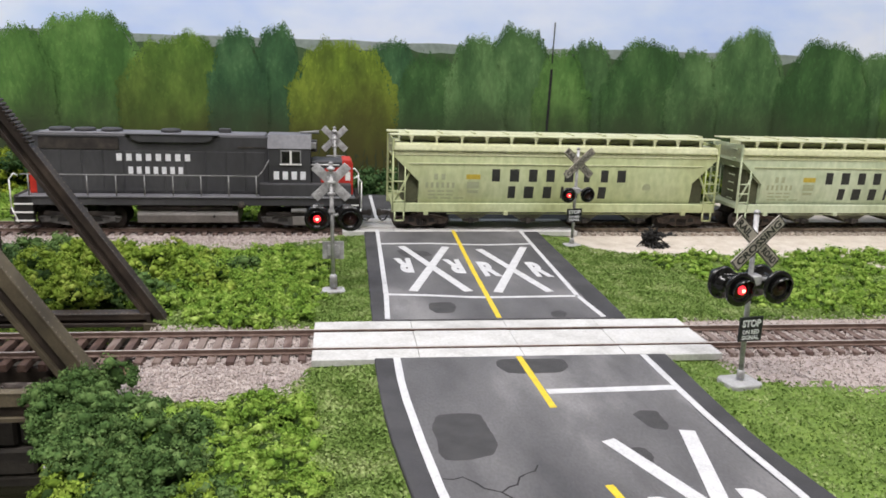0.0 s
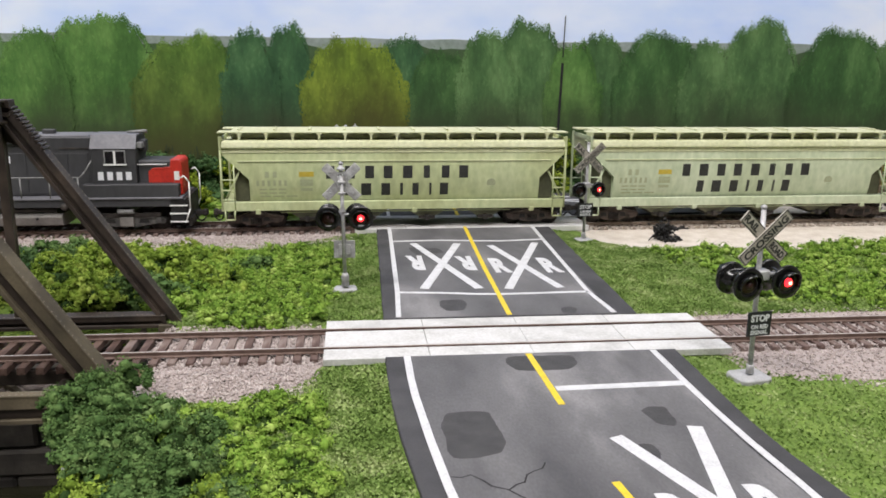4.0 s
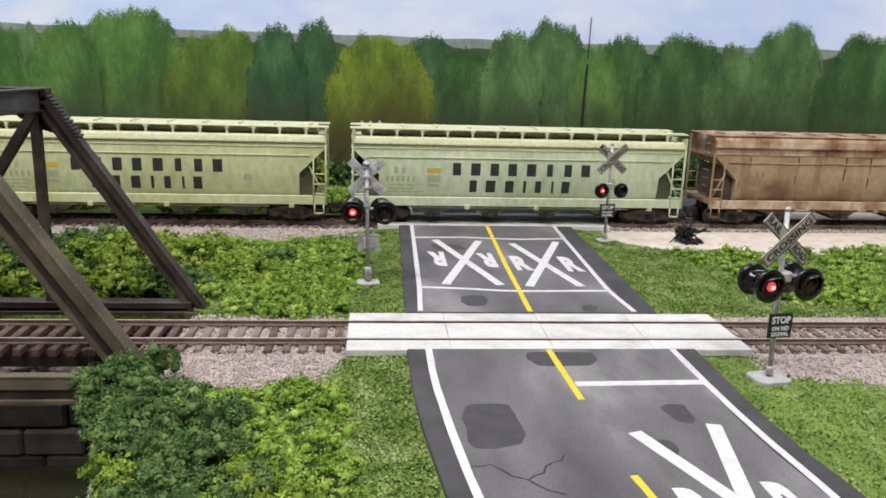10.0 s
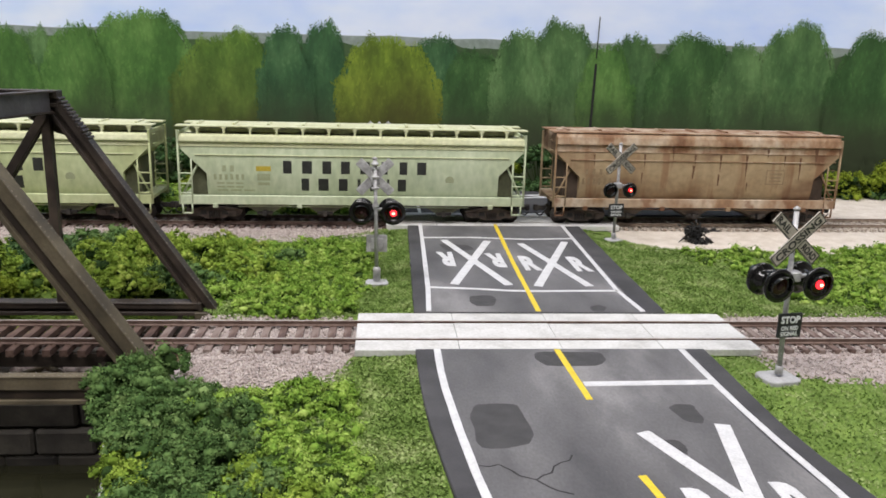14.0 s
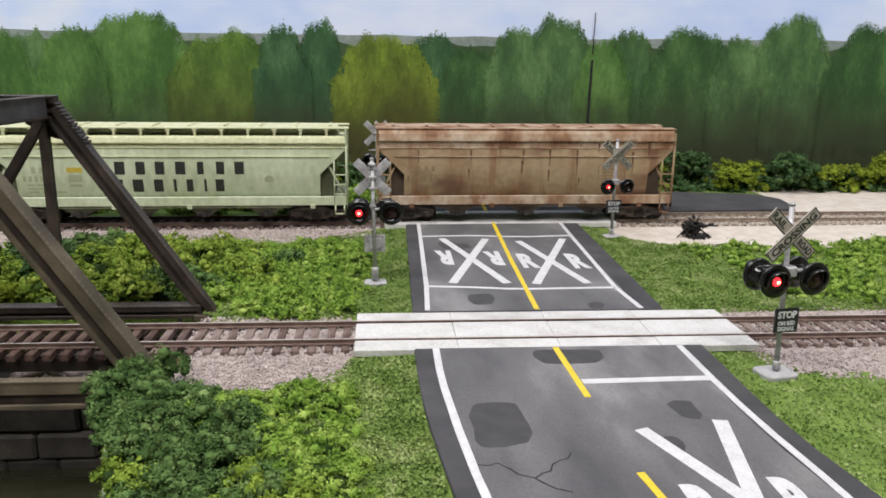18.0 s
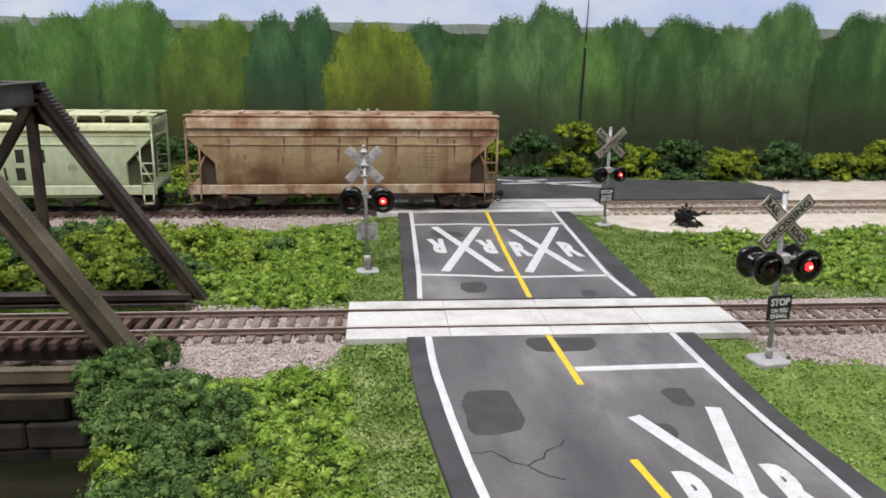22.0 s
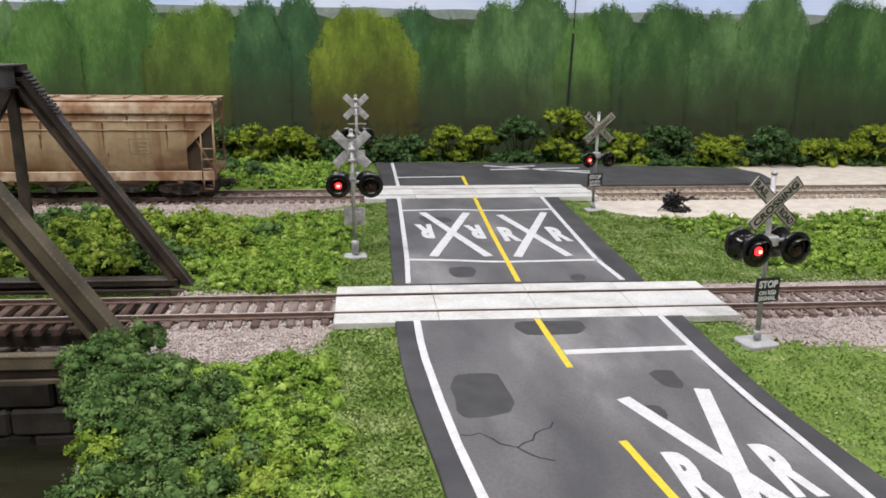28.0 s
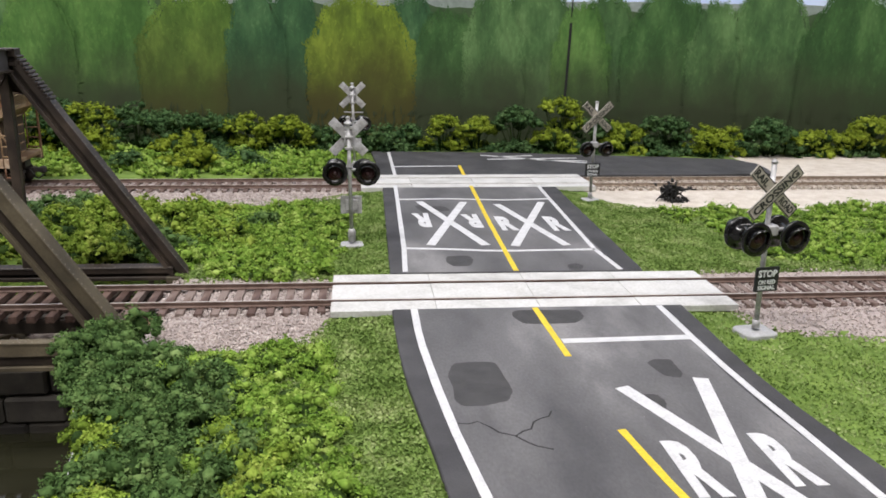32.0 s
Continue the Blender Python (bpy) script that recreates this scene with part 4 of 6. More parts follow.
gravel([(-280, 132), (-150, 134), (-95, 140), (-65, 154), (-54, 178), (-54, 204), (-280, 204)], 18000, 0.40, 0.75, M_grain, "gravel_ballast", "pale grey gravel ballast under the far track")
gravel([(76, 180), (76, 205), (330, 212), (330, 184)], 7000, 0.35, 0.6, M_sand, "sandy_ballast", "pale sand ballast under the far track", 0.8)


def turf(poly, n, material, lo=0.32, hi=0.62, label="short green grass flock beside the road"):
    xy = scatter(poly, n)
    c = np.array([(x, y, level(x, y) + 0.1 + rnd.uniform(0, 0.7) + 0.5 * noise.noise((x * 0.12, y * 0.12, 4)) + 0.3 * noise.noise((x * 0.5, y * 0.5, 9))) for x, y in xy])
    up = np.tile((0, 0, 0.5), (n, 1)) + gen.normal(0, 0.3, (n, 3))
    v, f = leaves(c, up, gen.uniform(lo, hi, n))
    tagged(from_arrays("grass", v, f, material), label, "grass", kind="stuff")


turf([(-45.2, -11), (-64, -11), (-67, -20), (-73, -29), (-84, -37), (-66, -40), (-62, -60), (-58, -90), (-52, -130), (-20, -200), (-26, -160), (-35, -130), (-40.5, -96), (-44, -60)], 24000, M_blade)
turf([(48, -11), (66, -11), (68, -26), (98, -42), (180, -52), (300, -60), (300, -200), (70, -200), (52, -110), (47, -70)], 62000, M_blade)
turf([(-44.5, 28), (-66, 28), (-64, 60), (-62, 100), (-60, 140), (-53, 166), (-43, 178)], 13000, M_blade)
turf([(48.6, 28), (118, 30), (104, 60), (100, 100), (98, 127), (80, 130), (64, 160), (52, 178)], 24000, M_blade)
turf([(-112, 28.5), (-66, 27.5), (-66, 40), (-126, 48), (-124, 36)], 6500, M_blade)
turf([(70, 29), (330, 31), (330, 40), (70, 40)], 8000, M_blade)
turf([(-100, -36), (-66, -36), (-58, -90), (-52, -125), (-84, -130), (-80, -80), (-92, -55)], 9000, M_blade)
turf([(-132, 34), (-66, 33), (-62, 100), (-60, 140), (-150, 132), (-140, 80)], 12000, M_blade)
turf([(100, 38), (330, 38), (330, 140), (190, 134), (115, 124), (98, 112), (98, 95)], 20000, M_blade)
turf([(54, 90), (80, 95), (120, 116), (150, 128), (110, 132), (84, 134), (60, 150), (52, 150)], 8000, M_blade)
turf([(-300, 42), (-134, 42), (-150, 100), (-300, 104)], 12000, M_leaf_olive, 0.5, 0.95, "olive green foam crumbs behind the bridge")
turf([(-112, 131), (-62, 126), (-53, 150), (-53, 179), (-60, 166), (-95, 143)], 5000, M_blade)
turf([(-45, 210), (-45, 292), (-70, 292), (-64, 212)], 4000, M_blade)


def cover(poly, n, r0, r1, per, size, material, label, z=-1.5, clump=2.2):
    mounds = [(x, y, level(x, y) + 1.9 + z + 2.6 * noise.noise((x * 0.055, y * 0.055, 7)) + 1.3 * noise.noise((x * 0.14, y * 0.14, 3)), rnd.uniform(r0, r1)) for x, y in scatter(poly, n)]
    v, f = crown(mounds, per, size, clump)
    tagged(from_arrays("ground_cover", v, f, material), label, "ground cover", kind="stuff")
    # Dark cores under the clumps put the shade of the gaps into colour.
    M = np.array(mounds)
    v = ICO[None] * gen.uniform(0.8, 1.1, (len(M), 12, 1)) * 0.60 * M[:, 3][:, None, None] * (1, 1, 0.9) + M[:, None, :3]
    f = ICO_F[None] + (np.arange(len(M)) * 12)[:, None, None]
    tagged(from_arrays("undergrowth", v.reshape(-1, 3), f.reshape(-1, 3), M_cover_shade), "dark foam cores that colour in the shade between green clumps", "ground cover", kind="stuff")


GREEN = "bright green foam ground cover in crumbly clumps"
cover([(-100, -36), (-66, -36), (-62, -60), (-58, -90), (-52, -125), (-84, -130), (-80, -80), (-92, -55)], 230, 2.0, 4.6, 52, 0.36, M_leaf_bright, GREEN, clump=1.8)
cover([(-126, 44), (-110, 32), (-98, 30), (-68, 29.5), (-64, 60), (-62, 100), (-60, 128), (-70, 136), (-110, 131), (-150, 127), (-140, 80)], 400, 2.2, 5.0, 36, 0.42, M_leaf_bright, GREEN, clump=1.9)
cover([(112, 33), (330, 34), (330, 138), (190, 134), (125, 128), (92, 125), (92, 108), (96, 88), (98, 60)], 520, 2.2, 4.8, 24, 0.48, M_leaf_bright, GREEN, clump=2.1)
cover([(-300, 214), (-66, 214), (-60, 290), (-300, 292)], 360, 3.2, 6.0, 14, 0.75, M_leaf_bright, GREEN, clump=2.6)
cover([(-300, 60), (-150, 40), (-140, 80), (-160, 130), (-300, 132)], 210, 4.0, 7.0, 18, 0.6, M_leaf_olive, "olive green foam undergrowth behind the bridge", clump=2.4)
cover([(-140, 292), (-140, 330), (330, 322), (330, 284), (240, 282), (180, 284), (120, 294), (-48, 299), (-60, 290)], 240, 2.5, 5.0, 14, 0.75, M_leaf_fir, "deep green foam scraps along the backdrop", clump=2.6)


def bush(label, mounds, per, size, material, clump, group=""):
    """One bush: a tangle of dark twigs at the base, dark cores for the shade within, and a crown of crumbs."""
    x, y = mounds[0][:2]
    ob = thing("bush", label, "bush", at(x, y, level(x, y)), group)
    z0 = level(x, y)
    local = [(a - x, b - y, c - z0, r) for a, b, c, r in mounds]
    v, f = crown(local, per, size, clump)
    from_arrays("crown", v, f, material, ob)
    bm = None
    for a, b, c_, r in local:
        for k in range(3):
            bm = rod((a * 0.3, b * 0.3, -0.5), (a + rnd.uniform(-0.4, 0.4) * r, b + rnd.uniform(-0.4, 0.4) * r, c_ + rnd.uniform(0, 0.5) * r), 0.35, 5, bm, 0.15)
    # Dark balls inside the crown colour in the shade between its tufts.
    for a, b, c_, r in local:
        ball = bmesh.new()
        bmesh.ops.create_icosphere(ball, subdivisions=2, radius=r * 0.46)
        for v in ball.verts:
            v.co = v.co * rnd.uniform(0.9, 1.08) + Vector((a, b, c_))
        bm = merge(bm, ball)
    part("twigs_and_shade_core", bm, M_core_dark, ob)
    return ob


def lumpy(x, y, r, h, n):
    z = level(x, y)
    out = [(x, y, z + h - r * 0.66, r * 0.66)]
    for _ in range(n):
        a, d = rnd.uniform(0, 6.3), rnd.uniform(0.45, 1.0) * r
        out.append((x + math.cos(a) * d, y + math.sin(a) * d, z + rnd.uniform(0.1, 0.85) * h - 0.15 * r, rnd.uniform(0.32, 0.52) * r))
    return out


# the large dark bushes by the abutment
for x, y, r, h, m in ((-120, -35, 9, 10, M_leaf_dark), (-121, -49, 9, 10, M_leaf_dark), (-108, -48, 11, 9, M_leaf_dark), (-111, -64, 9, 11, M_leaf_dark), (-96, -66, 12, 11, M_leaf_dark), (-103, -81, 9, 10, M_leaf_dark),
                      (-88, -86, 12, 9, M_leaf_dark), (-99, -97, 8, 9, M_leaf_dark), (-79, -96, 8, 7, M_leaf_olive), (-90, -110, 10, 8, M_leaf_dark), (-96, -122, 8, 8, M_leaf_olive), (-78, -118, 10, 7, M_leaf_olive), (-107, -90, 6, 7, M_leaf_olive), (-117, -60, 6, 7, M_leaf_dark), (-111, -78, 6, 7, M_leaf_olive), (-108, -102, 6, 7, M_leaf_dark), (-105, -113, 6, 6, M_leaf_olive), (-103, -128, 7, 6, M_leaf_dark), (-84, -72, 6, 6, M_leaf_bright), (-86, -101, 6, 6, M_leaf_bright), (-98, -57, 6, 6, M_leaf_bright), (-76, -106, 6, 5, M_leaf_bright)):
    bush("dark green foam bush beside the bridge abutment" if m == M_leaf_dark else "bright green foam bush beside the bridge abutment" if m == M_leaf_bright else "olive green foam bush beside the bridge abutment", lumpy(x, y, r, h, 12), 54, 0.39, m, 1.9, group="bushes by the bridge")
# bushes between the tracks, behind the bridge
for x, y, r, h, m in ((-150, 58, 13, 12, M_leaf_olive), (-170, 72, 15, 14, M_leaf_olive), (-194, 84, 15, 13, M_leaf_fir), (-158, 96, 15, 15, M_leaf_olive), (-135, 84, 13, 14, M_leaf_olive), (-134, 62, 12, 12, M_leaf_dark),
                      (-186, 124, 14, 12, M_leaf_dark), (-208, 118, 14, 13, M_leaf_fir), (-222, 74, 16, 12, M_leaf_olive), (-116, 108, 11, 10, M_leaf_olive), (-112, 76, 10, 9, M_leaf_olive), (-143, 112, 13, 12, M_leaf_olive),
                      (-134, 130, 9, 8, M_leaf_olive), (-162, 48, 11, 7, M_leaf_olive), (-205, 58, 13, 8, M_leaf_yellow), (-184, 46, 11, 6, M_leaf_olive), (-228, 52, 13, 7, M_leaf_yellow), (-240, 100, 15, 12, M_leaf_dark),
                      (-144, 44, 9, 6, M_leaf_olive), (-120, 52, 9, 7, M_leaf_bright), (-98, 96, 8, 7, M_leaf_dark), (-164, 122, 12, 10, M_leaf_olive), (-102, 58, 8, 6, M_leaf_olive)):
    bush("dark green foam bush between the two tracks" if m in (M_leaf_dark, M_leaf_fir) else "olive green foam bush between the two tracks", lumpy(x, y, r, h if y < 105 else h * 0.62, 10), 26, 0.54, m, 2.1, group="bushes between the tracks")
# the row of bushes at the foot of the backdrop
ROW = [(-300, 32, 15, 0), (-272, 28, 14, 1), (-250, 33, 15, 0), (-228, 31, 15, 1), (-203, 32, 13, 0), (-180, 26, 13, 0), (-158, 27, 14, 0), (-128, 25, 14, 1), (-103, 25, 14, 1), (-82, 17, 10, 0), (-58, 22, 11, 0), (-33, 19, 15, 0), (3, 25, 11, 1), (28, 23, 12, 1),
       (55, 31, 13, 0), (88, 38, 14, 1), (110, 26, 9, 0), (133, 21, 14, 1), (161, 26, 13, 0), (195, 19, 14, 1), (232, 27, 15, 0), (265, 19, 14, 1), (292, 18, 11, 1), (312, 28, 14, 1), (340, 24, 14, 0), (368, 26, 14, 1), (400, 22, 14, 0)]
for x, h, r, k in ROW:
    y = 309 - (14 if x > 120 else 0) * smooth(100, 220, x)
    bush("yellow-green foam bush at the foot of the backdrop" if k else "dark green foam bush at the foot of the backdrop", lumpy(x, y, r * 1.15, h * 1.05, 10), 24, 0.64, M_leaf_yellow if k else M_leaf_fir, 2.7, group="bushes along the backdrop")
for x, y, r, h, k in ((-150, 235, 12, 14, 1), (-165, 255, 13, 20, 1), (-140, 262, 12, 12, 0), (-190, 240, 12, 12, 0), (-215, 260, 14, 18, 1), (-118, 250, 9, 9, 0)):
    bush("yellow-green foam bush beyond the far track" if k else "dark green foam bush beyond the far track", lumpy(x, y, r, h, 7), 32, 0.58, M_leaf_yellow if k else M_leaf_fir, 2.7, group="bushes beyond the far track")


# ---------------------------------------------------------------- crossing signals
bulbs = {"first": [], "second": []}


def lamp(parent, x, y, z, r, facing, phase=None):
    """A round black signal lamp: backing disc, pot, visor and red lens. facing -1: towards the camera's side."""
    s = facing
    body = lathe([(r * 0.20, 3.3), (r * 0.40, 3.1), (r * 0.50, 2.6), (r * 0.55, 1.5), (r * 0.64, 1.0), (r * 0.86, 0.75), (r, 0.40), (r * 1.01, 0.0), (r, -0.35), (r * 0.62, -0.35), (r * 0.58, 0.1)], 28, axis="y")
    if s < 0:
        body.transform(Matrix.Rotation(math.pi, 4, "Z"))
    unit = part("signal_lamp", body, M_black, parent, "gloss black round signal lamp")
    unit.matrix_basis = at(x, y, z)
    bm = bmesh.new()
    n = 20
    arcs = []
    for k in range(n + 1):
        a = radians(-25 + 230 * k / n)
        reach = 3.6 * (0.45 + 0.55 * max(0.0, math.sin(a)))
        arcs.append([bm.verts.new((r * q * math.cos(a), s * d, r * q * math.sin(a))) for q, d in ((0.66, 0.2), (0.70, reach), (0.66, reach), (0.61, 0.2))])
    for a, b in zip(arcs, arcs[1:]):
        for i in range(4):
            bm.faces.new((a[i], a[(i + 1) % 4], b[(i + 1) % 4], b[i])).smooth = True
    bm.faces.new(arcs[0]), bm.faces.new(arcs[-1][::-1])
    bmesh.ops.recalc_face_normals(bm, faces=bm.faces)
    part("visor", bm, M_black, unit)
    b = lathe([(r * 0.10, 0.75), (r * 0.34, 0.62), (r * 0.50, 0.35), (r * 0.55, 0.0)], 20, axis="y")
    if s > 0:
        b.transform(Matrix.Rotation(math.pi, 4, "Z"))
    part("lens", b, M_lens, unit, "dark red glass lens")
    if phase:
        b = bmesh.new()
        bmesh.ops.create_uvsphere(b, u_segments=16, v_segments=10, radius=r * 0.28)
        for f in b.faces:
            c = f.calc_center_median()
            f.smooth = True
            f.material_index = 0 if c.y > -0.02 else (2 if (c.x ** 2 + c.z ** 2) ** 0.5 < r * 0.12 else 1)
        bulb = part("bulb", b, [M_lens, M_lit, M_core], unit, "small red signal bulb, lit on one side")
        bulb.matrix_basis = at(0, s * 0.32, 0)
        bulbs[phase].append(bulb)
    return unit


def board(parent, length, width, angle, y, material, z, x=0.0):
    bm = box(-length / 2, length / 2, -0.3, 0.3, -width / 2, width / 2, 0.1)
    ob = part("crossbuck_board", bm, material, parent)
    ob.matrix_basis = at(x, y, z, 0, angle, 0)
    return ob


def board_words(parent, text, x, w, h, bold=0.03):
    bm = letters(text, h, w, bold)
    bm.transform(Matrix.Translation((x, -0.36, 0)) @ Matrix.Rotation(radians(90), 4, "X"))
    return part("lettering", bm, M_letter, parent)


def stop_plate(parent, x, y, z, w, h):
    plate = part("stop_plate", box(x - w / 2, x + w / 2, y - 0.3, y + 0.3, z - h / 2, z + h / 2, 0.1), M_signblack, parent, "black plate with white words")
    for text, dz, tw, th, b in (("STOP", 0.24, 0.80, 0.30, 0.04), ("ON RED", -0.11, 0.72, 0.18, 0.02), ("SIGNAL", -0.34, 0.74, 0.18, 0.02)):
        bm = letters(text, th * h, tw * w, b)
        bm.transform(Matrix.Translation((x, y - 0.36, z + dz * h)) @ Matrix.Rotation(radians(90), 4, "X"))
        part("lettering", bm, M_signwhite, plate)


def mast(parent, height, lean=0.0, collar=4.6):
    part("mast", rod((0, 0, 0.8), (lean, 0, height), 0.75, 12), M_silver, parent, "silver painted mast")
    part("cap", lathe([(0.9, height - 0.4), (1.0, height), (0.6, height + 0.5), (0.1, height + 0.7)], 12), M_silver, parent).matrix_basis = at(lean, 0, 0)
    part("collar", lathe([(0.95 + 0.12 * collar, 0.0), (0.95 + 0.12 * collar, collar), (1.0, collar + 0.8)], 14), M_silver, parent)


def foot(parent, half, turn=0.0):
    ring = [(half * c * rnd.uniform(0.95, 1.03), half * 0.84 * s_ * rnd.uniform(0.95, 1.03)) for c, s_ in ((-1, -0.72), (-0.72, -1), (0.72, -1), (1, -0.72), (1, 0.72), (0.72, 1), (-0.72, 1), (-1, 0.72))]
    bm = prism(ring, "z", -2.6, -0.7, 0.3)
    bm.transform(Matrix.Rotation(radians(turn), 4, "Z"))
    part("base_plate", bm, M_plate, parent, "grey concrete base")


def front_signal(name_label, x, y, r, spread, zl, zx, stop, rear, height, half, lean=0.0, turn=0.0, size=19.6, broad=3.7):
    s = thing("crossing_signal", name_label, "railway signal", at(x, y, 0, 0, 0, turn), "crossing signals")
    foot(s, half, 0)
    mast(s, height, lean, 1.8)
    k = size / 19.8
    for angle, y_, words in ((42, -1.3, (("RAIL", -6.3, 5.9), ("ROAD", 6.1, 5.9))), (-42, -2.0, (("CROSSING", 0.0, 17.4),))):
        b = board(s, size, broad, angle, y_, M_board, zx, lean)
        for edge in (-broad / 2 + 0.20, broad / 2 - 0.20):
            part("border", box(-size / 2 + 0.4, size / 2 - 0.4, -0.36, -0.3, edge - 0.13, edge + 0.13), M_letter, b)
        for end in (-size / 2 + 0.25, size / 2 - 0.25):
            part("border", box(end - 0.13, end + 0.13, -0.36, -0.3, -broad / 2 + 0.10, broad / 2 - 0.10), M_letter, b)
        for text, at_x, w in words:
            board_words(b, text, at_x * k, w * k, broad * 0.58)
    for z in (zx - 1.5, zx + 1.5):
        part("board_clamp", box(lean - 1.3, lean + 1.3, -1.0, 1.1, z - 0.5, z + 0.5, 0.2), M_silver, s)
    part("crossarm", rod((-spread, -1.2, zl + 2.0), (spread, -1.2, zl + 2.0), 0.6, 8), M_silver, s)
    part("clamp", box(-1.8, 1.8, -2.2, 1.2, zl + 0.4, zl + 3.4, 0.4), M_silver, s)
    lamp(s, -spread, -3.4, zl, r, -1, "first")
    lamp(s, spread, -3.4, zl, r, -1, "second")
    if rear:
        lamp(s, 1.9 - spread, 7.2, zl - 0.9, r, 1)
        lamp(s, 1.9 + spread, 7.2, zl - 0.9, r, 1)
        part("bracket_arm", rod((0, 0, zl + 1.5), (2.0, 6.2, zl + 1.5), 0.7, 8), M_black, s)
        part("crossarm", rod((2.0 - spread, 6.2, zl + 1.5), (2.0 + spread, 6.2, zl + 1.5), 0.7, 8), M_black, s)
    stop_plate(s, *stop)
    return s


def back_signal(label, x, y, zl, zx, r, spread, height, box_z, lit):
    """A signal whose crossbuck faces away."""
    s = thing("crossing_signal", label, "railway signal", at(x, y, 0), "crossing signals")
    foot(s, 4.6, 4)
    mast(s, height, -1.0)
    for a in (44, -45):
        board(s, 18.2, 3.5, a, 1.4 if a > 0 else 2.1, M_silver, zx, -0.9)
        for d in (-6.2, 6.2):
            part("board_bolt", rod((-0.9 + d * math.cos(radians(a)), 0.6, zx - d * math.sin(radians(a))), (-0.9 + d * math.cos(radians(a)), 1.3, zx - d * math.sin(radians(a))), 0.45, 8), M_silver, s)
    part("bracket", box(-2.6, 1.2, 0.3, 1.2, zx - 2.4, zx + 2.4, 0.3), M_silver, s)
    for z in (zx - 4.2, zx + 0.2, zx + 4.0):
        part("bracket_strap", box(-2.3, 0.7, -1.1, 0.5, z - 0.45, z + 0.45, 0.15), M_silver, s)
    part("bell", lathe([(0.5, -0.9), (1.5, -0.5), (1.6, 0.1), (0.9, 0.7), (0.3, 0.9)], 14), M_silver, s).matrix_basis = at(-1.0, -0.6, height - 2.0)
    part("bracket", prism([(-2.2, zl + 2.0), (0.8, zl + 2.0), (-0.6, zl + 6.0)], "y", -1.2, -0.4, 0.1), M_silver, s)
    part("crossarm", rod((-spread, 0, zl + 1.0), (spread, 0, zl + 1.0), 0.6, 8), M_silver, s)
    for k, ph in ((-1, "first"), (1, "second")):
        lamp(s, k * spread + 0.1, -2.4, zl, r, -1, ph if lit else None)
        lamp(s, k * spread * 0.86 - 0.5, 3.0, zl + 0.4, r * 0.92, 1)
    part("plate_back", box(-4.3, 4.1, 0.6, 1.2, box_z - 3.6, box_z + 3.6, 0.2), M_silver, s, "back of the square plate")
    part("plate_bracket", box(-2.6, 2.4, 0.0, 0.8, box_z - 2.2, box_z + 2.2, 0.2), M_silver, s)
    if not lit:
        part("crossarm", rod((-5.6, 0.4, zl + 6.2), (5.2, 0.4, zl + 6.2), 0.35, 6), M_silver, s)
    return s


front_signal("railroad crossing signal with crossbuck, red lamps and stop plate", 62.2, -30.5, 4.9, 6.45, 28.5, 41.6, (0.3, -1.4, 15.7, 7.9, 7.4), True, 50.0, 5.6, -1.2, 10)
front_signal("crossing signal with crossbuck and stop plate before the far track", 63.0, 149.5, 3.85, 5.3, 25.4, 41.2, (-0.4, -1.4, 14.7, 8.2, 6.8), False, 48.4, 4.2, 0.2, 10)
back_signal("crossing signal seen from behind its silver crossbuck, with red lamps", -58.0, 68.6, 28.2, 41.8, 4.9, 6.3, 49.4, 15.0, True)
back_signal("silver crossing signal standing beyond the far track", -57.6, 226.0, 27.5, 43.4, 4.2, 5.6, 50.0, 15.0, False)


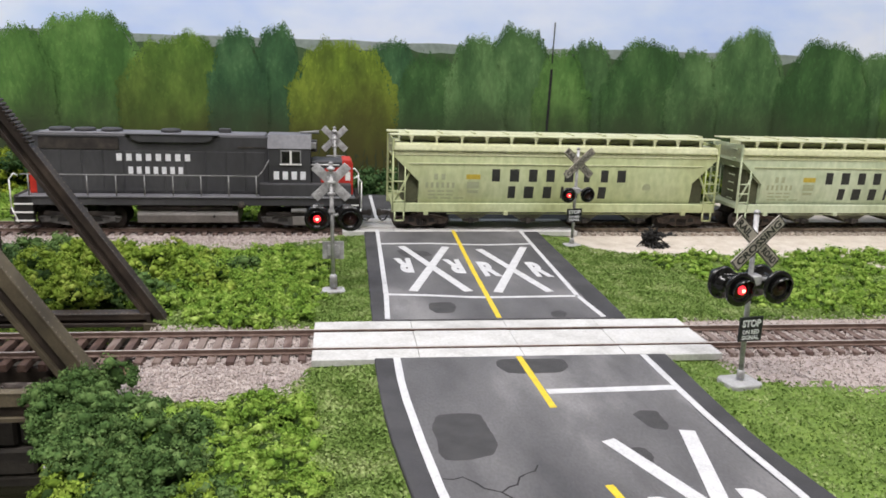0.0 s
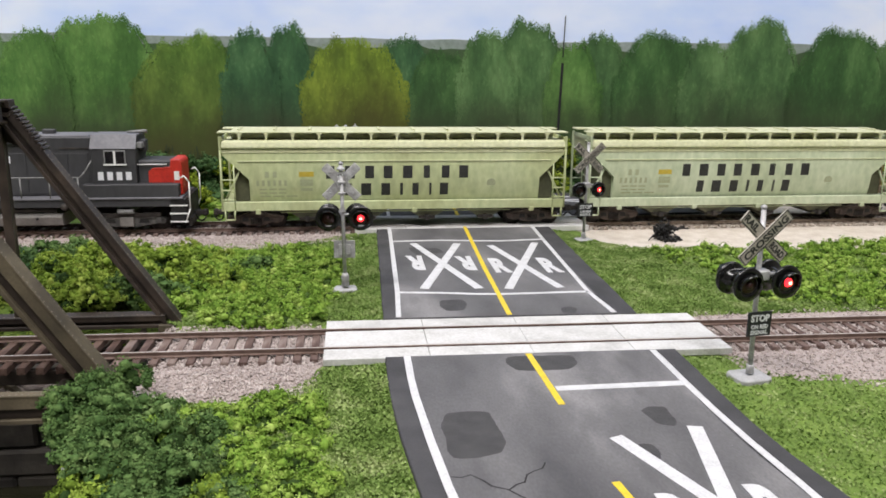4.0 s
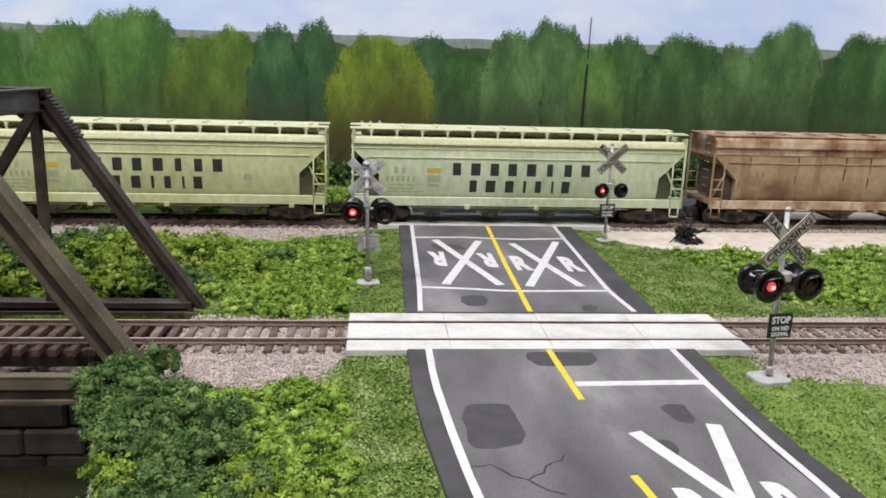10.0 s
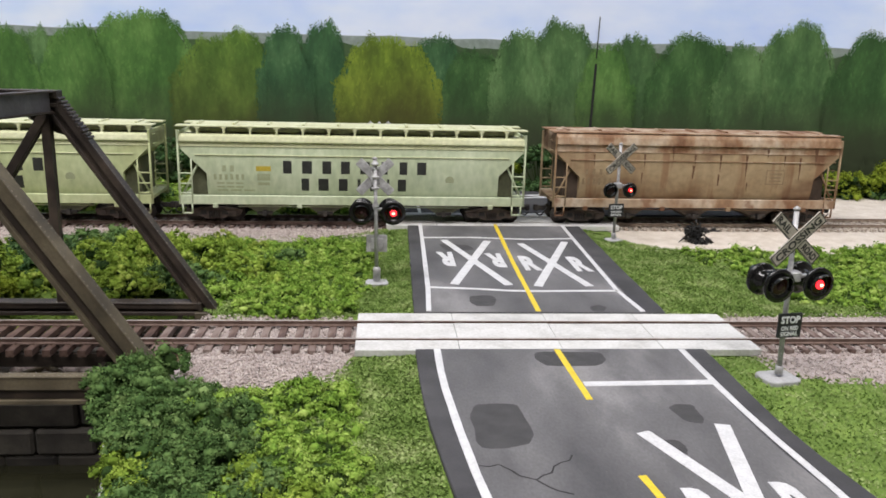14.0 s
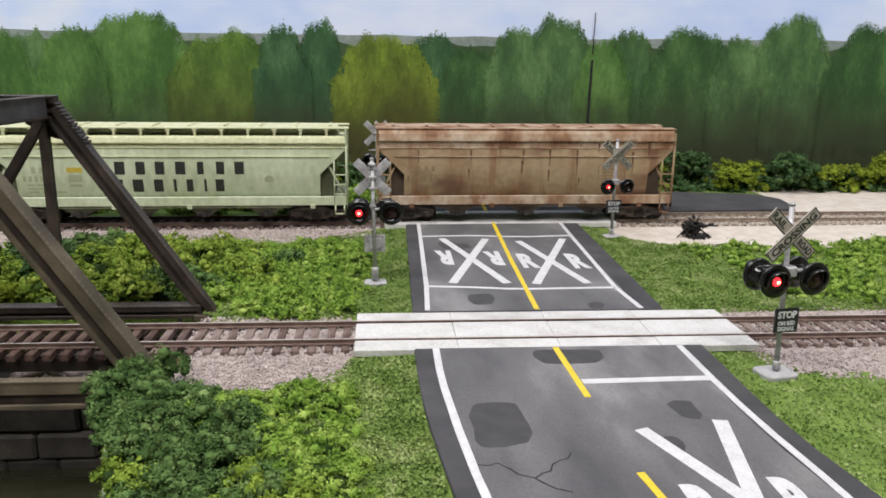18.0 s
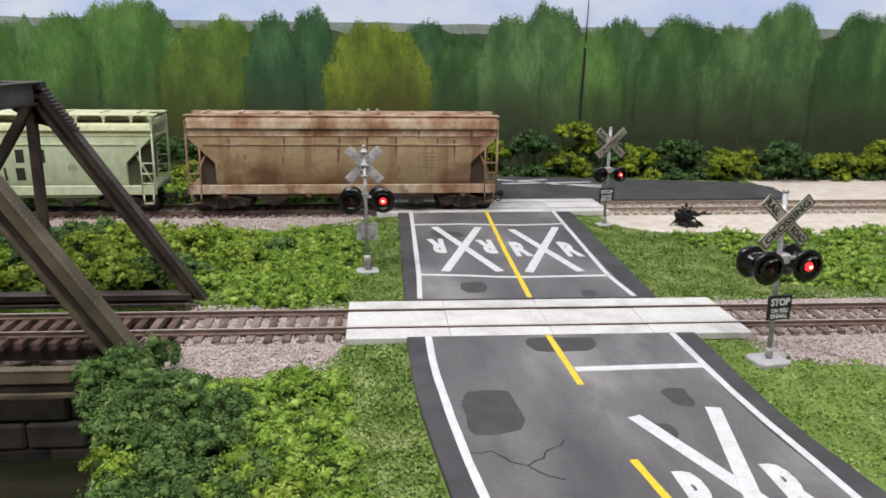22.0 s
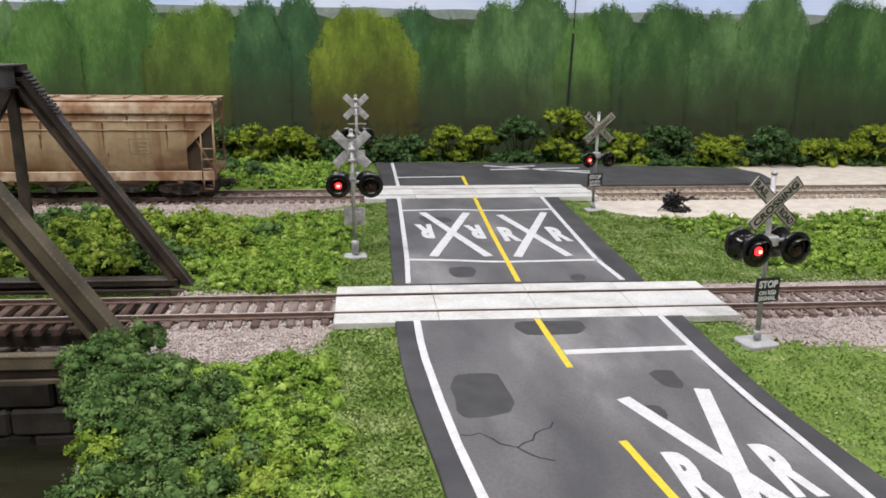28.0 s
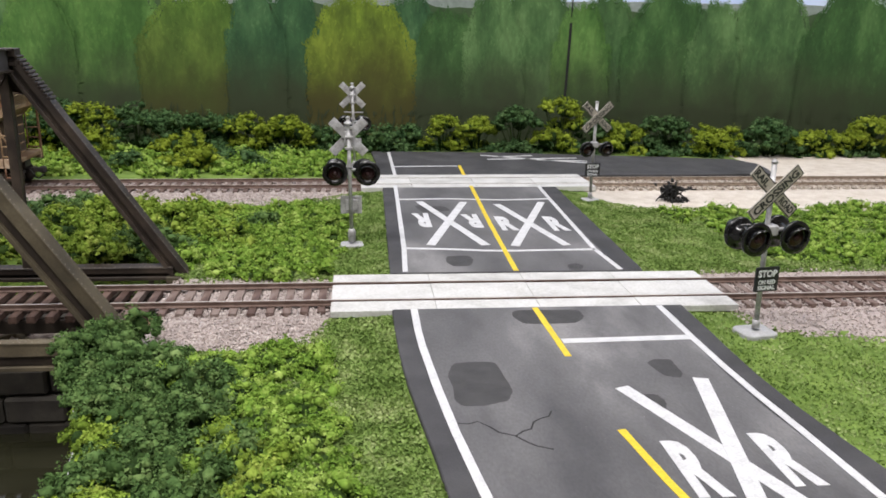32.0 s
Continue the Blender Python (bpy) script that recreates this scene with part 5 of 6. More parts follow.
# ---------------------------------------------------------------- truss bridge
def bridge():
    s = thing("truss_bridge", "weathered dark steel through truss bridge over the water", "bridge", at(-115, 8.7, -3))
    def L(x, y, z):
        return (x + 115, y - 8.7, z + 3)

    def beam(name, p, q, wide, deep, material=M_bridge, label="", plate=True):
        """A riveted member from p to q in the truss plane: web box, cover plate and rows of rivets."""
        p, q = Vector(L(*p)), Vector(L(*q))
        d = (q - p)
        n = d.length
        ux = d.normalized()
        uy = Vector((0, 1, 0)) if abs(ux.y) < 0.9 else Vector((1, 0, 0))
        uz = ux.cross(uy).normalized()
        uz = -uz if uz.z < 0 else uz
        uy = uz.cross(ux)
        m = Matrix((ux, uy, uz)).transposed().to_4x4()
        m.translation = p
        if not plate:
            bm = box(0, n, -wide / 2, wide / 2, -deep / 2, deep / 2, 0.15)
            bm.transform(m)
            return part(name, bm, material, s, label)
        # The recessed core always takes the dark steel, shade included in its colour.
        bm = box(0, n, -wide / 2 + 1.4, wide / 2 - 1.4, -deep / 2, deep / 2, 0.12)
        bm.transform(m)
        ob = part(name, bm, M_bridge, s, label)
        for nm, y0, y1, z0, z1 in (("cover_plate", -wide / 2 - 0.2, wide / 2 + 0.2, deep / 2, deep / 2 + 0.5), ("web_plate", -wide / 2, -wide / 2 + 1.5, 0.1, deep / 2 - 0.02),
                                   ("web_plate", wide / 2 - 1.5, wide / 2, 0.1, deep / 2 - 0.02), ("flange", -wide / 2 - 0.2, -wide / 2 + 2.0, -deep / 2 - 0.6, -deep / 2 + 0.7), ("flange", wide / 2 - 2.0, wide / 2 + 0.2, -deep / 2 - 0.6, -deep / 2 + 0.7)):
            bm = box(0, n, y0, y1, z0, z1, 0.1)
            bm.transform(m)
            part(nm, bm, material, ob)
        if plate:
            k = int(n / 1.7)
            c = [(1 + i * 1.7, sy * (wide / 2 - 0.55), deep / 2 + 0.5) for i in range(k) for sy in (-1, 1)] + [(1 + i * 1.7, -wide / 2, z) for i in range(k) for z in (deep / 2 - 0.5, 0.6)]
            c = np.array([m @ Vector(a) for a in c])
            v, f = flecks(c, np.full(len(c), 0.30), 0.9, OCTA, OCTA_F)
            tagged(from_arrays("rivets", v, f, M_rivet, ob), kind="stuff")
        return ob

    # Near truss takes the lit copy of the steel, far truss the dark one.
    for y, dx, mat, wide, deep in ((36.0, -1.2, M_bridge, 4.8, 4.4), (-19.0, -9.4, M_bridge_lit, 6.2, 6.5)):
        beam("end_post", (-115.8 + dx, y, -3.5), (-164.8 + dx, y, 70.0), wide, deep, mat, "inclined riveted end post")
        for px in (-168, -218, -268, -318):
            hanger = beam("hanger", (px + dx, y, -4), (px + dx, y, 70), 2.4, 2.6, M_bridge, "", False)
            for side in (-1.25, 1.25):
                bm = box(px + dx + 115 - 1.5, px + dx + 115 + 1.5, y - 8.7 + side - 0.2, y - 8.7 + side + 0.2, 0, 72, 0.08)
                part("hanger_flange", bm, mat, hanger)
        beam("top_chord", (-163 + dx, y, 72.0), (-330 + dx, y, 72.0), wide, deep, M_bridge)
        if y > 0:
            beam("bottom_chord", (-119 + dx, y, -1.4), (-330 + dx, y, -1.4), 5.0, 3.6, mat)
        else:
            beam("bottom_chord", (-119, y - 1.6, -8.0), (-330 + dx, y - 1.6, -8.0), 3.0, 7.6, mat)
        for sy in (-1.5, 1.5):
            beam("diagonal", (-168 + dx, y + sy, 67), (-214 + dx, y + sy, -3), 0.9, 3.0, M_bridge, "", False)
            beam("diagonal", (-216 + dx, y + sy, -3), (-262 + dx, y + sy, 67), 0.9, 3.0, M_bridge, "", False)
        # gusset plates where the end post meets the top chord
        bm = prism([(a + dx + 115, b + 3) for a, b in ((-175, 70), (-164, 72), (-156.5, 62.5), (-159.5, 58.5), (-167, 60.5), (-175, 65))], "y", y - 8.7 + wide / 2 + 0.1, y - 8.7 + wide / 2 + 0.6, 0.1)
        part("gusset_plate", bm, M_bridge, s)
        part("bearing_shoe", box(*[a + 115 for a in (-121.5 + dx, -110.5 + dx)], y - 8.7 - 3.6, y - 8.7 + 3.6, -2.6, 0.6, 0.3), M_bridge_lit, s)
        # lacing bars over the head of the end post and along the top chord
        for k in range(12):
            u = 0.83 + 0.016 * k
            c = Vector(L(-115.8 + dx - 49 * u, y, -3.5 + 73.5 * u))
            bm = box(-0.45, 0.45, -wide / 2 - 0.4, wide / 2 + 0.4, deep / 2 + 0.4, deep / 2 + 1.2, 0.1)
            bm.transform(Matrix.Translation(c) @ Matrix.Rotation(radians(56.3), 4, "Y"))
            part("lacing_bar", bm, M_bridge, s)
    for px in (-167, -219, -269, -319):
        strut = beam("cross_strut", (px, 33.4, 71.0), (px - 9.4, -16, 71.0), 1.2, 6.6, M_portal, "grey painted cross strut", False)
        for z in (67.6, 74.4):
            bm = box(px + 115 - 2.2, px + 115 + 2.2, 0, 49.6, z + 3 - 0.35, z + 3 + 0.35, 0.1)
            bm.transform(Matrix.Translation((px + 115, 24.7, 0)) @ Matrix.Rotation(radians(-10.8), 4, "Z") @ Matrix.Rotation(math.pi, 4, "Z") @ Matrix.Translation((-px - 115, 0, 0)))
            part("strut_flange", bm, M_bridge, strut)
    for k in range(4):
        px = -140 - 48 * k
        beam("floor_beam", (px, 35, -10.5), (px - 3, -18, -10.5), 3.2, 6.0, M_bridge, "", False)
        beam("floor_brace", (px - 2, 33, -13), (px - 46, -16, -13), 1.8, 1.6, M_bridge_lit, "", False)
        beam("floor_brace", (px - 2, -16, -13), (px - 46, 33, -13), 1.8, 1.6, M_bridge_lit, "", False)
    for y in (0.0, 17.4):
        beam("stringer", (-114, y, -7.0), (-330, y, -7.0), 2.4, 4.5, M_bridge, "", False)
    return s


bridge()
tagged(link("retaining_wall", box(-136, -112, -27, 48, -75, -12.5, 0.8), M_stone), "dark stone bridge abutment standing in the water", kind="structure")
edge_ = [(-135, -26), (-129, -46), (-121, -68), (-115, -92), (-108, -130), (-96, -190)]
wall_poly = edge_ + [(x + 4, y) for x, y in reversed(edge_)]
tagged(link("wing_wall", prism(wall_poly, "z", -75, -7.0, 0.4), M_plate), "grey concrete retaining wall along the river bank", kind="structure")
tagged(link("timber_block", box(-127, -116.4, -8.4, -2.0, -12.5, -4.4, 0.3), M_wood), "weathered timber block at the end of the bridge deck", "timber")

pier = tagged(link("stone_pier", box(-330, -136, -7, 44, -75, -16, 0.6), M_stone), "dark coursed stone bank wall under the bridge", kind="structure")
for k in range(4):
    x0 = -330.0
    while x0 < -140:
        w = rnd.uniform(12, 27)
        part("stone", box(x0, min(x0 + w - rnd.uniform(0.2, 0.6), -136.5), -9.5 + rnd.uniform(-1.6, 0.8), -6, -53 + 9 * k, -44.5 + 9 * k + rnd.uniform(-0.3, 0.3), 0.9), M_stone, pier)
        x0 += w
c_ = np.array([(rnd.uniform(-176, -138), rnd.uniform(2, 22), -16 + rnd.uniform(0, 1.6)) for _ in range(420)])
stuff("rubble", "pale grey rubble heaped on the bank under the bridge", "rubble", c_, gen.uniform(0.6, 2.0, len(c_)), M_grain, 0.7, OCTA, OCTA_F)

# broken pale slabs lying on the bank under the bridge
for x, y, w, d, h, turn in ((-154, 9, 12, 8, 3.0, 12), (-144, 8, 13, 8, 3.4, -14), (-165, 14, 9, 7, 2.6, 30), (-140, 18, 9, 6, 3.0, 50)):
    rr_ = random.Random(int(-x))
    poly_ = [(w / 2 * math.cos(a) * rr_.uniform(0.8, 1.1), d / 2 * math.sin(a) * rr_.uniform(0.8, 1.1)) for a in (k * math.pi / 4 for k in range(8))]
    rock = tagged(link("rock_slab", prism(poly_, "z", 0, h, 0.5), M_grain), "pale broken rock slab on the bank under the bridge", "rock", group="rocks under the bridge")
    rock.matrix_basis = at(x, y, -16.1, 0, 0, turn)

# charred scrap on the sand
scrap = thing("scrap_heap", "black charred heap of wire and scrap on the pale sand", "scrap", at(107, 152, level(107, 152)))
c_ = np.concatenate([gen.normal((-1, 0, 5.0), (2.2, 1.8, 1.9), (320, 3)), gen.normal((3.0, 0, 6.2), (3.4, 1.0, 0.6), (110, 3)), gen.normal((1.5, -4.0, 1.0), (2.6, 1.4, 0.6), (70, 3))])
v_, p_ = flecks(c_, gen.uniform(0.5, 1.3, len(c_)))
from_arrays("tangle", v_, p_, M_scrap, scrap)
part("bar", rod((1, 0, 6.4), (13, -0.6, 6.0), 0.45, 8), M_scrap, scrap)
for _ in range(14):
    a, d = rnd.uniform(0, 6.3), rnd.uniform(5, 11)
    part("wire", tube([(0, 0, rnd.uniform(2, 5)), (d * 0.5 * math.cos(a), d * 0.4 * math.sin(a), rnd.uniform(2, 5)), (d * math.cos(a), d * 0.8 * math.sin(a), 0.3)], 0.28), M_scrap, scrap)


# ---------------------------------------------------------------- rolling stock (local x along the car, y across, z = 0 on the rail)
def truck(parent, x, base, wheel_r, frame_mat, depth=2.4):
    t = part("truck", prism([(x - base * 0.5 - 4.4, 6.6), (x - base * 0.5 - 3.2, 3.6), (x - base * 0.5 + 2.6, 3.4), (x - 4.0, 1.9), (x + 4.0, 1.9), (x + base * 0.5 - 2.6, 3.4), (x + base * 0.5 + 3.2, 3.6), (x + base * 0.5 + 4.4, 6.6), (x + 5, 8.4), (x - 5, 8.4)], "y", -12.6, -12.6 + depth, 0.25), frame_mat, parent)
    prm = [(x - base * 0.5 - 4.4, 6.6), (x - base * 0.5 - 3.2, 3.6), (x + base * 0.5 + 3.2, 3.6), (x + base * 0.5 + 4.4, 6.6), (x + 5, 8.4), (x - 5, 8.4)]
    for k in (-1, 1):                                      # black plates for the shade in openings, and ribs, on the cast frame
        u = x + k * base * 0.27
        part("frame_opening_shade", prism([(u - base * 0.09, 4.2), (u + base * 0.09, 4.2), (u + base * 0.06, 6.4), (u - base * 0.06, 6.4)], "y", -12.8, -12.2), M_scrap, t)
        part("frame_rib", rod((x + k * 4.4, -12.9, 7.9), (x + k * (base * 0.5 + 3.6), -12.9, 6.4), 0.5, 6), frame_mat, t)
        part("brake_shoe", box(x + k * (base * 0.5 - wheel_r - 1.4) - 0.6, x + k * (base * 0.5 - wheel_r - 1.4) + 0.6, -10.2, -8.0, 3.0, 7.0, 0.2), M_scrap, t)
    part("side_frame", prism(prm, "y", 10.2, 12.6, 0.25), frame_mat, t)
    part("bolster", box(x - 2.6, x + 2.6, -11, 11, 3.4, 9.0, 0.3), frame_mat, t)
    for k in range(5):
        part("spring", rod((x - 2.4 + 1.2 * k, -12.9, 2.6), (x - 2.4 + 1.2 * k, -12.9, 6.0), 0.5, 8), M_grime, t)
    for s in (-0.5, 0.5):
        for y0 in (-8.6, 6.2):
            b = lathe([(wheel_r * 0.25, 0.0), (wheel_r * 0.62, 0.3), (wheel_r * 0.80, 0.0), (wheel_r, 0.0), (wheel_r, 1.6), (wheel_r * 1.12, 1.8), (wheel_r * 1.12, 2.4), (wheel_r * 0.2, 2.4)], 22, axis="y")
            b.transform(Matrix.Translation((x + s * base, y0 + 2.4, wheel_r)))
            part("wheel", b, M_grime, t)
        part("axle_box", box(x + s * base - 1.7, x + s * base + 1.7, -13.4, -12.5, wheel_r - 1.6, wheel_r + 1.5, 0.3), frame_mat, t)
        part("axle", rod((x + s * base, -12, wheel_r), (x + s * base, 12, wheel_r), 0.8, 8), M_grime, t)
    return t


def coupler(parent, x, way):
    c = part("coupler", box(min(x, x + way * 5.0), max(x, x + way * 5.0), -1.3, 1.3, 5.8, 8.2, 0.3), M_grime, parent)
    part("knuckle", box(min(x + way * 4.6, x + way * 7.2), max(x + way * 4.6, x + way * 7.2), -1.8, 1.8, 5.3, 8.8, 0.6), M_grime, c)
    part("air_hose", tube([(x + way * 0.5, -3.0, 7.5), (x + way * 2.6, -3.0, 3.6), (x + way * 4.5, -2.6, 3.0), (x + way * 6.5, -2.4, 5.0)], 0.4), M_scrap, c)


def bars(parent, x0, x1, z0, z1, n, material, y, gap=0.42):
    """A line of letter-sized plain bars, on a flat side at y or, with no y, on a rounded car side."""
    step = (x1 - x0) / n
    for k in range(n):
        a, b = x0 + k * step, x0 + k * step + step * (1 - gap)
        part("lettering_bar", decal(a, b, z0, z1) if y is None else box(a, b, y - 0.07, y + 0.05, z0, z1), material, parent)


def ladder(parent, x0, x1, y, zs, z0, z1, material, r=0.38):
    lad = part("ladder", rod((x0, y, z0), (x0, y, z1), r, 6), material, parent)
    part("stile", rod((x1, y, z0), (x1, y, zs[-1] + 7.5), r, 6), material, lad)
    for z in zs:
        part("rung", rod((x0, y, z), (x1, y, z), r, 6), material, lad)
    return lad


BELLY = [(15.0, 14.3), (17.0, 14.9), (19.5, 15.5), (22.5, 16.05), (26.0, 16.5), (30.0, 16.8), (34.0, 16.9), (37.5, 16.75), (40.8, 16.45)]


def side_y(z):
    """Half the width of the rounded car side at height z."""
    return lerp(z, BELLY)


def belly(poly):
    """A car body whose long sides bulge, between the sloping ends of an (x, z) outline."""
    cuts = sorted({z for z, _ in BELLY} | {z for _, z in poly})
    rings = []
    for z in cuts:
        xs = []
        for (a, b), (c, d) in zip(poly, poly[1:] + poly[:1]):
            if min(b, d) <= z <= max(b, d) and b != d:
                xs.append(a + (c - a) * (z - b) / (d - b))
        rings.append((min(xs), max(xs), side_y(z), z))
    bm = bmesh.new()
    for s in (-1, 1):
        v = [(bm.verts.new((x0, s * w, z)), bm.verts.new((x1, s * w, z))) for x0, x1, w, z in rings]
        for a, b in zip(v, v[1:]):
            bm.faces.new((a[0], a[1], b[1], b[0])).smooth = True
    for end in (0, 1):
        v = [(bm.verts.new((r[end], -r[2], r[3])), bm.verts.new((r[end], r[2], r[3]))) for r in rings]
        for a, b in zip(v, v[1:]):
            bm.faces.new((a[0], a[1], b[1], b[0]))
    for r in (rings[0], rings[-1]):
        bm.faces.new([bm.verts.new(p) for p in ((r[0], -r[2], r[3]), (r[1], -r[2], r[3]), (r[1], r[2], r[3]), (r[0], r[2], r[3]))])
    bmesh.ops.recalc_face_normals(bm, faces=bm.faces)
    return bm


def decal(x0, x1, z0, z1, proud=0.06):
    """A thin painted patch that follows the rounded side."""
    n = max(1, int((z1 - z0) / 1.6))
    zs = [z0 + (z1 - z0) * i / n for i in range(n + 1)]
    out = [(-side_y(z) - proud, z) for z in zs] + [(-side_y(z) + 0.15, z) for z in reversed(zs)]
    return prism(out, "x", x0, x1)


def hopper(label, length, body_mat, top_mat, bays, rust):
    s = thing("hopper_car", label, "freight car", Matrix(), "cars of the freight train")
    Lc = length
    for y0, y1 in ((-17.4, -15.6), (15.6, 17.4)):
        part("side_sill", box(0.5, Lc - 0.5, y0, y1, 10.5, 15.3, 0.25), top_mat if rust else body_mat, s)
    part("centre_sill", box(2, Lc - 2, -4, 4, 8.6, 13, 0.2), M_grime, s)
    poly = [(14.5, 15.0), (14.5, 26.8), (1.8, 39.2), (1.0, 40.8), (Lc - 1.0, 40.8), (Lc - 1.8, 39.2), (Lc - 14.5, 26.8), (Lc - 14.5, 15.0)]
    part("body", belly(poly), body_mat, s)
    part("slope_sheet", prism([(14.4, 15.2), (14.4, 26.6), (4, 37), (30, 37), (30, 15.2)], "y", -14.0, 14.0, 0.1), body_mat, s)
    # Same paint as the body, darkened here for the shade in the pockets.
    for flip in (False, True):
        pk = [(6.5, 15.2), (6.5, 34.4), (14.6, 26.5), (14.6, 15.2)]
        part("end_slope", prism([(Lc - a, b) for a, b in pk] if flip else pk, "y", -13.0, 13.0), M_pocket_rust if rust else M_pocket, s, "recessed end sheet with the shade in its dark colour")
    for z, d in ((36.4, 0.5), (40.9, 0.35)):
        part("side_seam", box(9 if z < 40 else 1, Lc - (9 if z < 40 else 1), -side_y(z) - d, -side_y(z) + 0.3, z - 0.25, z + 0.25, 0.08), top_mat, s)
    up = [(-16.3, 40.6), (-16.0, 43.0), (-17.3, 43.2), (-17.2, 44.0), (-16.4, 46.0), (-14.8, 47.0), (-14.2, 46.8), (-7.5, 46.8), (7.5, 46.8), (14.2, 46.8), (14.8, 47.0), (16.4, 46.0), (17.2, 44.0), (17.3, 43.2), (16.0, 43.0), (16.3, 40.6)]
    if rust:
        up = [(-16.3, 40.6), (-16.0, 44.4), (-17.3, 44.6), (-17.2, 45.6), (-16.5, 48.4), (-15.2, 50.0), (-7.5, 50.6), (7.5, 50.6), (15.2, 50.0), (16.5, 48.4), (17.2, 45.6), (17.3, 44.6), (16.0, 44.4), (16.3, 40.6)]
    part("roof", prism(up, "x", 0.8, Lc - 0.8, 0.12), top_mat, s)
    for y0, y1 in ((-15.0, -6.7), (6.7, 15.0)):
        w = part("roofwalk", box(-0.8, Lc + 0.8, y0, y1, 50.5, 51.2, 0.12), top_mat, s)
        if not rust:
            k = 10.2
            while k < Lc - 4:
                part("bracket", prism([(k - 1.5, 50.6), (k - 1.5, 50.2), (k - 0.6, 49.3), (k - 0.55, 46.0), (k + 0.55, 46.0), (k + 0.6, 49.3), (k + 1.5, 50.2), (k + 1.5, 50.6)], "y", *((y0, y0 + 1.2) if y0 < 0 else (y1 - 1.2, y1)), 0.1), top_mat, w)
                k += 13.45
    n = 10 if not rust else 9
    part("hatch_trough", box(5, Lc - 5, -6.6, 6.6, 47.2, 51.4, 0.4), top_mat, s)
    for k in range(n):
        x = Lc * (k + 0.5) / n
        part("hatch_batten", box(x - 0.8, x + 0.8, -7.2, 7.2, 51.3, 52.1, 0.25), top_mat, s)
    for x, d in ((0.6, 1), (Lc - 0.6, -1)):
        for y in (-16.9, 16.9):
            part("corner_post", box(x - 0.55, x + 0.55, y - 0.5, y + 0.5, 10.5, 49.0, 0.15), body_mat, s)
        ladder(s, x, x + d * 6.4, -17.2, [16.4, 21.4, 26.8], 11, 42, body_mat)
        ladder(s, x, x + d * 6.4, 17.2, [16.4, 21.4, 26.8], 11, 42, body_mat)
        step = part("step", tube([(x + d * 1.2, -17.0, 10.6), (x + d * 1.2, -17.0, 5.8), (x + d * 6.0, -17.0, 5.8), (x + d * 6.0, -17.0, 10.6)], 0.45), body_mat, s)
        part("end_platform", box(min(x, x + d * 13), max(x, x + d * 13), -15.6, 15.6, 12.6, 14.6, 0.2), body_mat, s)
        part("end_strut", rod((x + d * 1.0, -14.5, 15), (x + d * 9.0, -14.5, 31), 0.6, 6), body_mat, s)
        part("end_sheet", box(min(x + d * 0.2, x + d * 1.0), max(x + d * 0.2, x + d * 1.0), -16, 16, 39, 48.5, 0.1), body_mat, s)
        for z in (18, 22.5, 27, 31.5, 36, 41, 46):
            part("grab_iron", rod((x - d * 0.7, -12, z), (x - d * 0.7, -6, z), 0.3, 6), body_mat, s)
        part("brake_pipe", rod((x + d * 8.0, -4, 16), (x + d * 8.0, -4, 26), 1.6, 10), body_mat, s)
        coupler(s, x, -d)
    for k in range(bays):
        x = 43.5 + (Lc - 87) * k / (bays - 1)
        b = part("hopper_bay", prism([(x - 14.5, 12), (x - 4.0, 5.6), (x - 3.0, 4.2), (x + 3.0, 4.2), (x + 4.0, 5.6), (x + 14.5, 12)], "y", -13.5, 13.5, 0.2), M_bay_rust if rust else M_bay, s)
        part("outlet_gate", box(x - 4.2, x + 4.2, -15.2, 15.2, 5.0, 6.4, 0.2), M_grime, b)
        part("gate_lug", box(x - 1.2, x + 1.2, -16.6, -13, 4.2, 7.0, 0.3), M_grime, b)
    part("brake_rod", rod((30, -15.6, 9.4), (Lc - 30, -15.6, 9.4), 0.35, 6), body_mat, s)
    for x in (18.5, 62, 100, Lc - 18.5):
        part("jacking_pad", box(x - 1.3, x + 1.3, -17.7, -15.8, 8.8, 11.2, 0.2), body_mat, s)
    for x in (16.8, Lc - 16.8):
        truck(s, x, 20.4, 4.8, M_truck_rust)
    if rust:
        for x, z0, z1, w in ((50, 30, 40, 0.8), (78.5, 30, 40, 0.8), (93, 31, 40, 1.0), (108, 27, 40, 1.1), (109.5, 20, 28, 0.7), (130, 33, 40, 0.7), (148, 34, 44, 1.4), (66, 36, 44, 0.6), (120, 38.5, 43.5, 1.2), (49, 24, 33, 0.9), (92.6, 23, 33, 1.3), (77.8, 27, 34, 1.2), (139, 27, 39, 1.2), (22, 33, 39.5, 0.8)):
            deep = side_y(min(z1, 40)) - 0.35
            steps = [(x - w / 2, z1), (x + w / 2, z1)] + [(x + w * (0.5 - 0.42 * u) + rnd.uniform(-0.15, 0.15), z1 + (z0 - z1) * u) for u in (0.25, 0.5, 0.75, 1)] + [(x - w * (0.5 - 0.42 * u) + rnd.uniform(-0.15, 0.15), z1 + (z0 - z1) * u) for u in (1, 0.75, 0.5, 0.25)]
            part("rust_streak", prism(steps, "y", -side_y((z0 + min(z1, 40)) / 2) - 0.10, -deep), M_streak, s, "dark rust streak")
        emblem = part("faded_emblem", decal(120.6, 130.2, 24.2, 31.8, 0.03), M_rust_car, s, "faded square emblem")
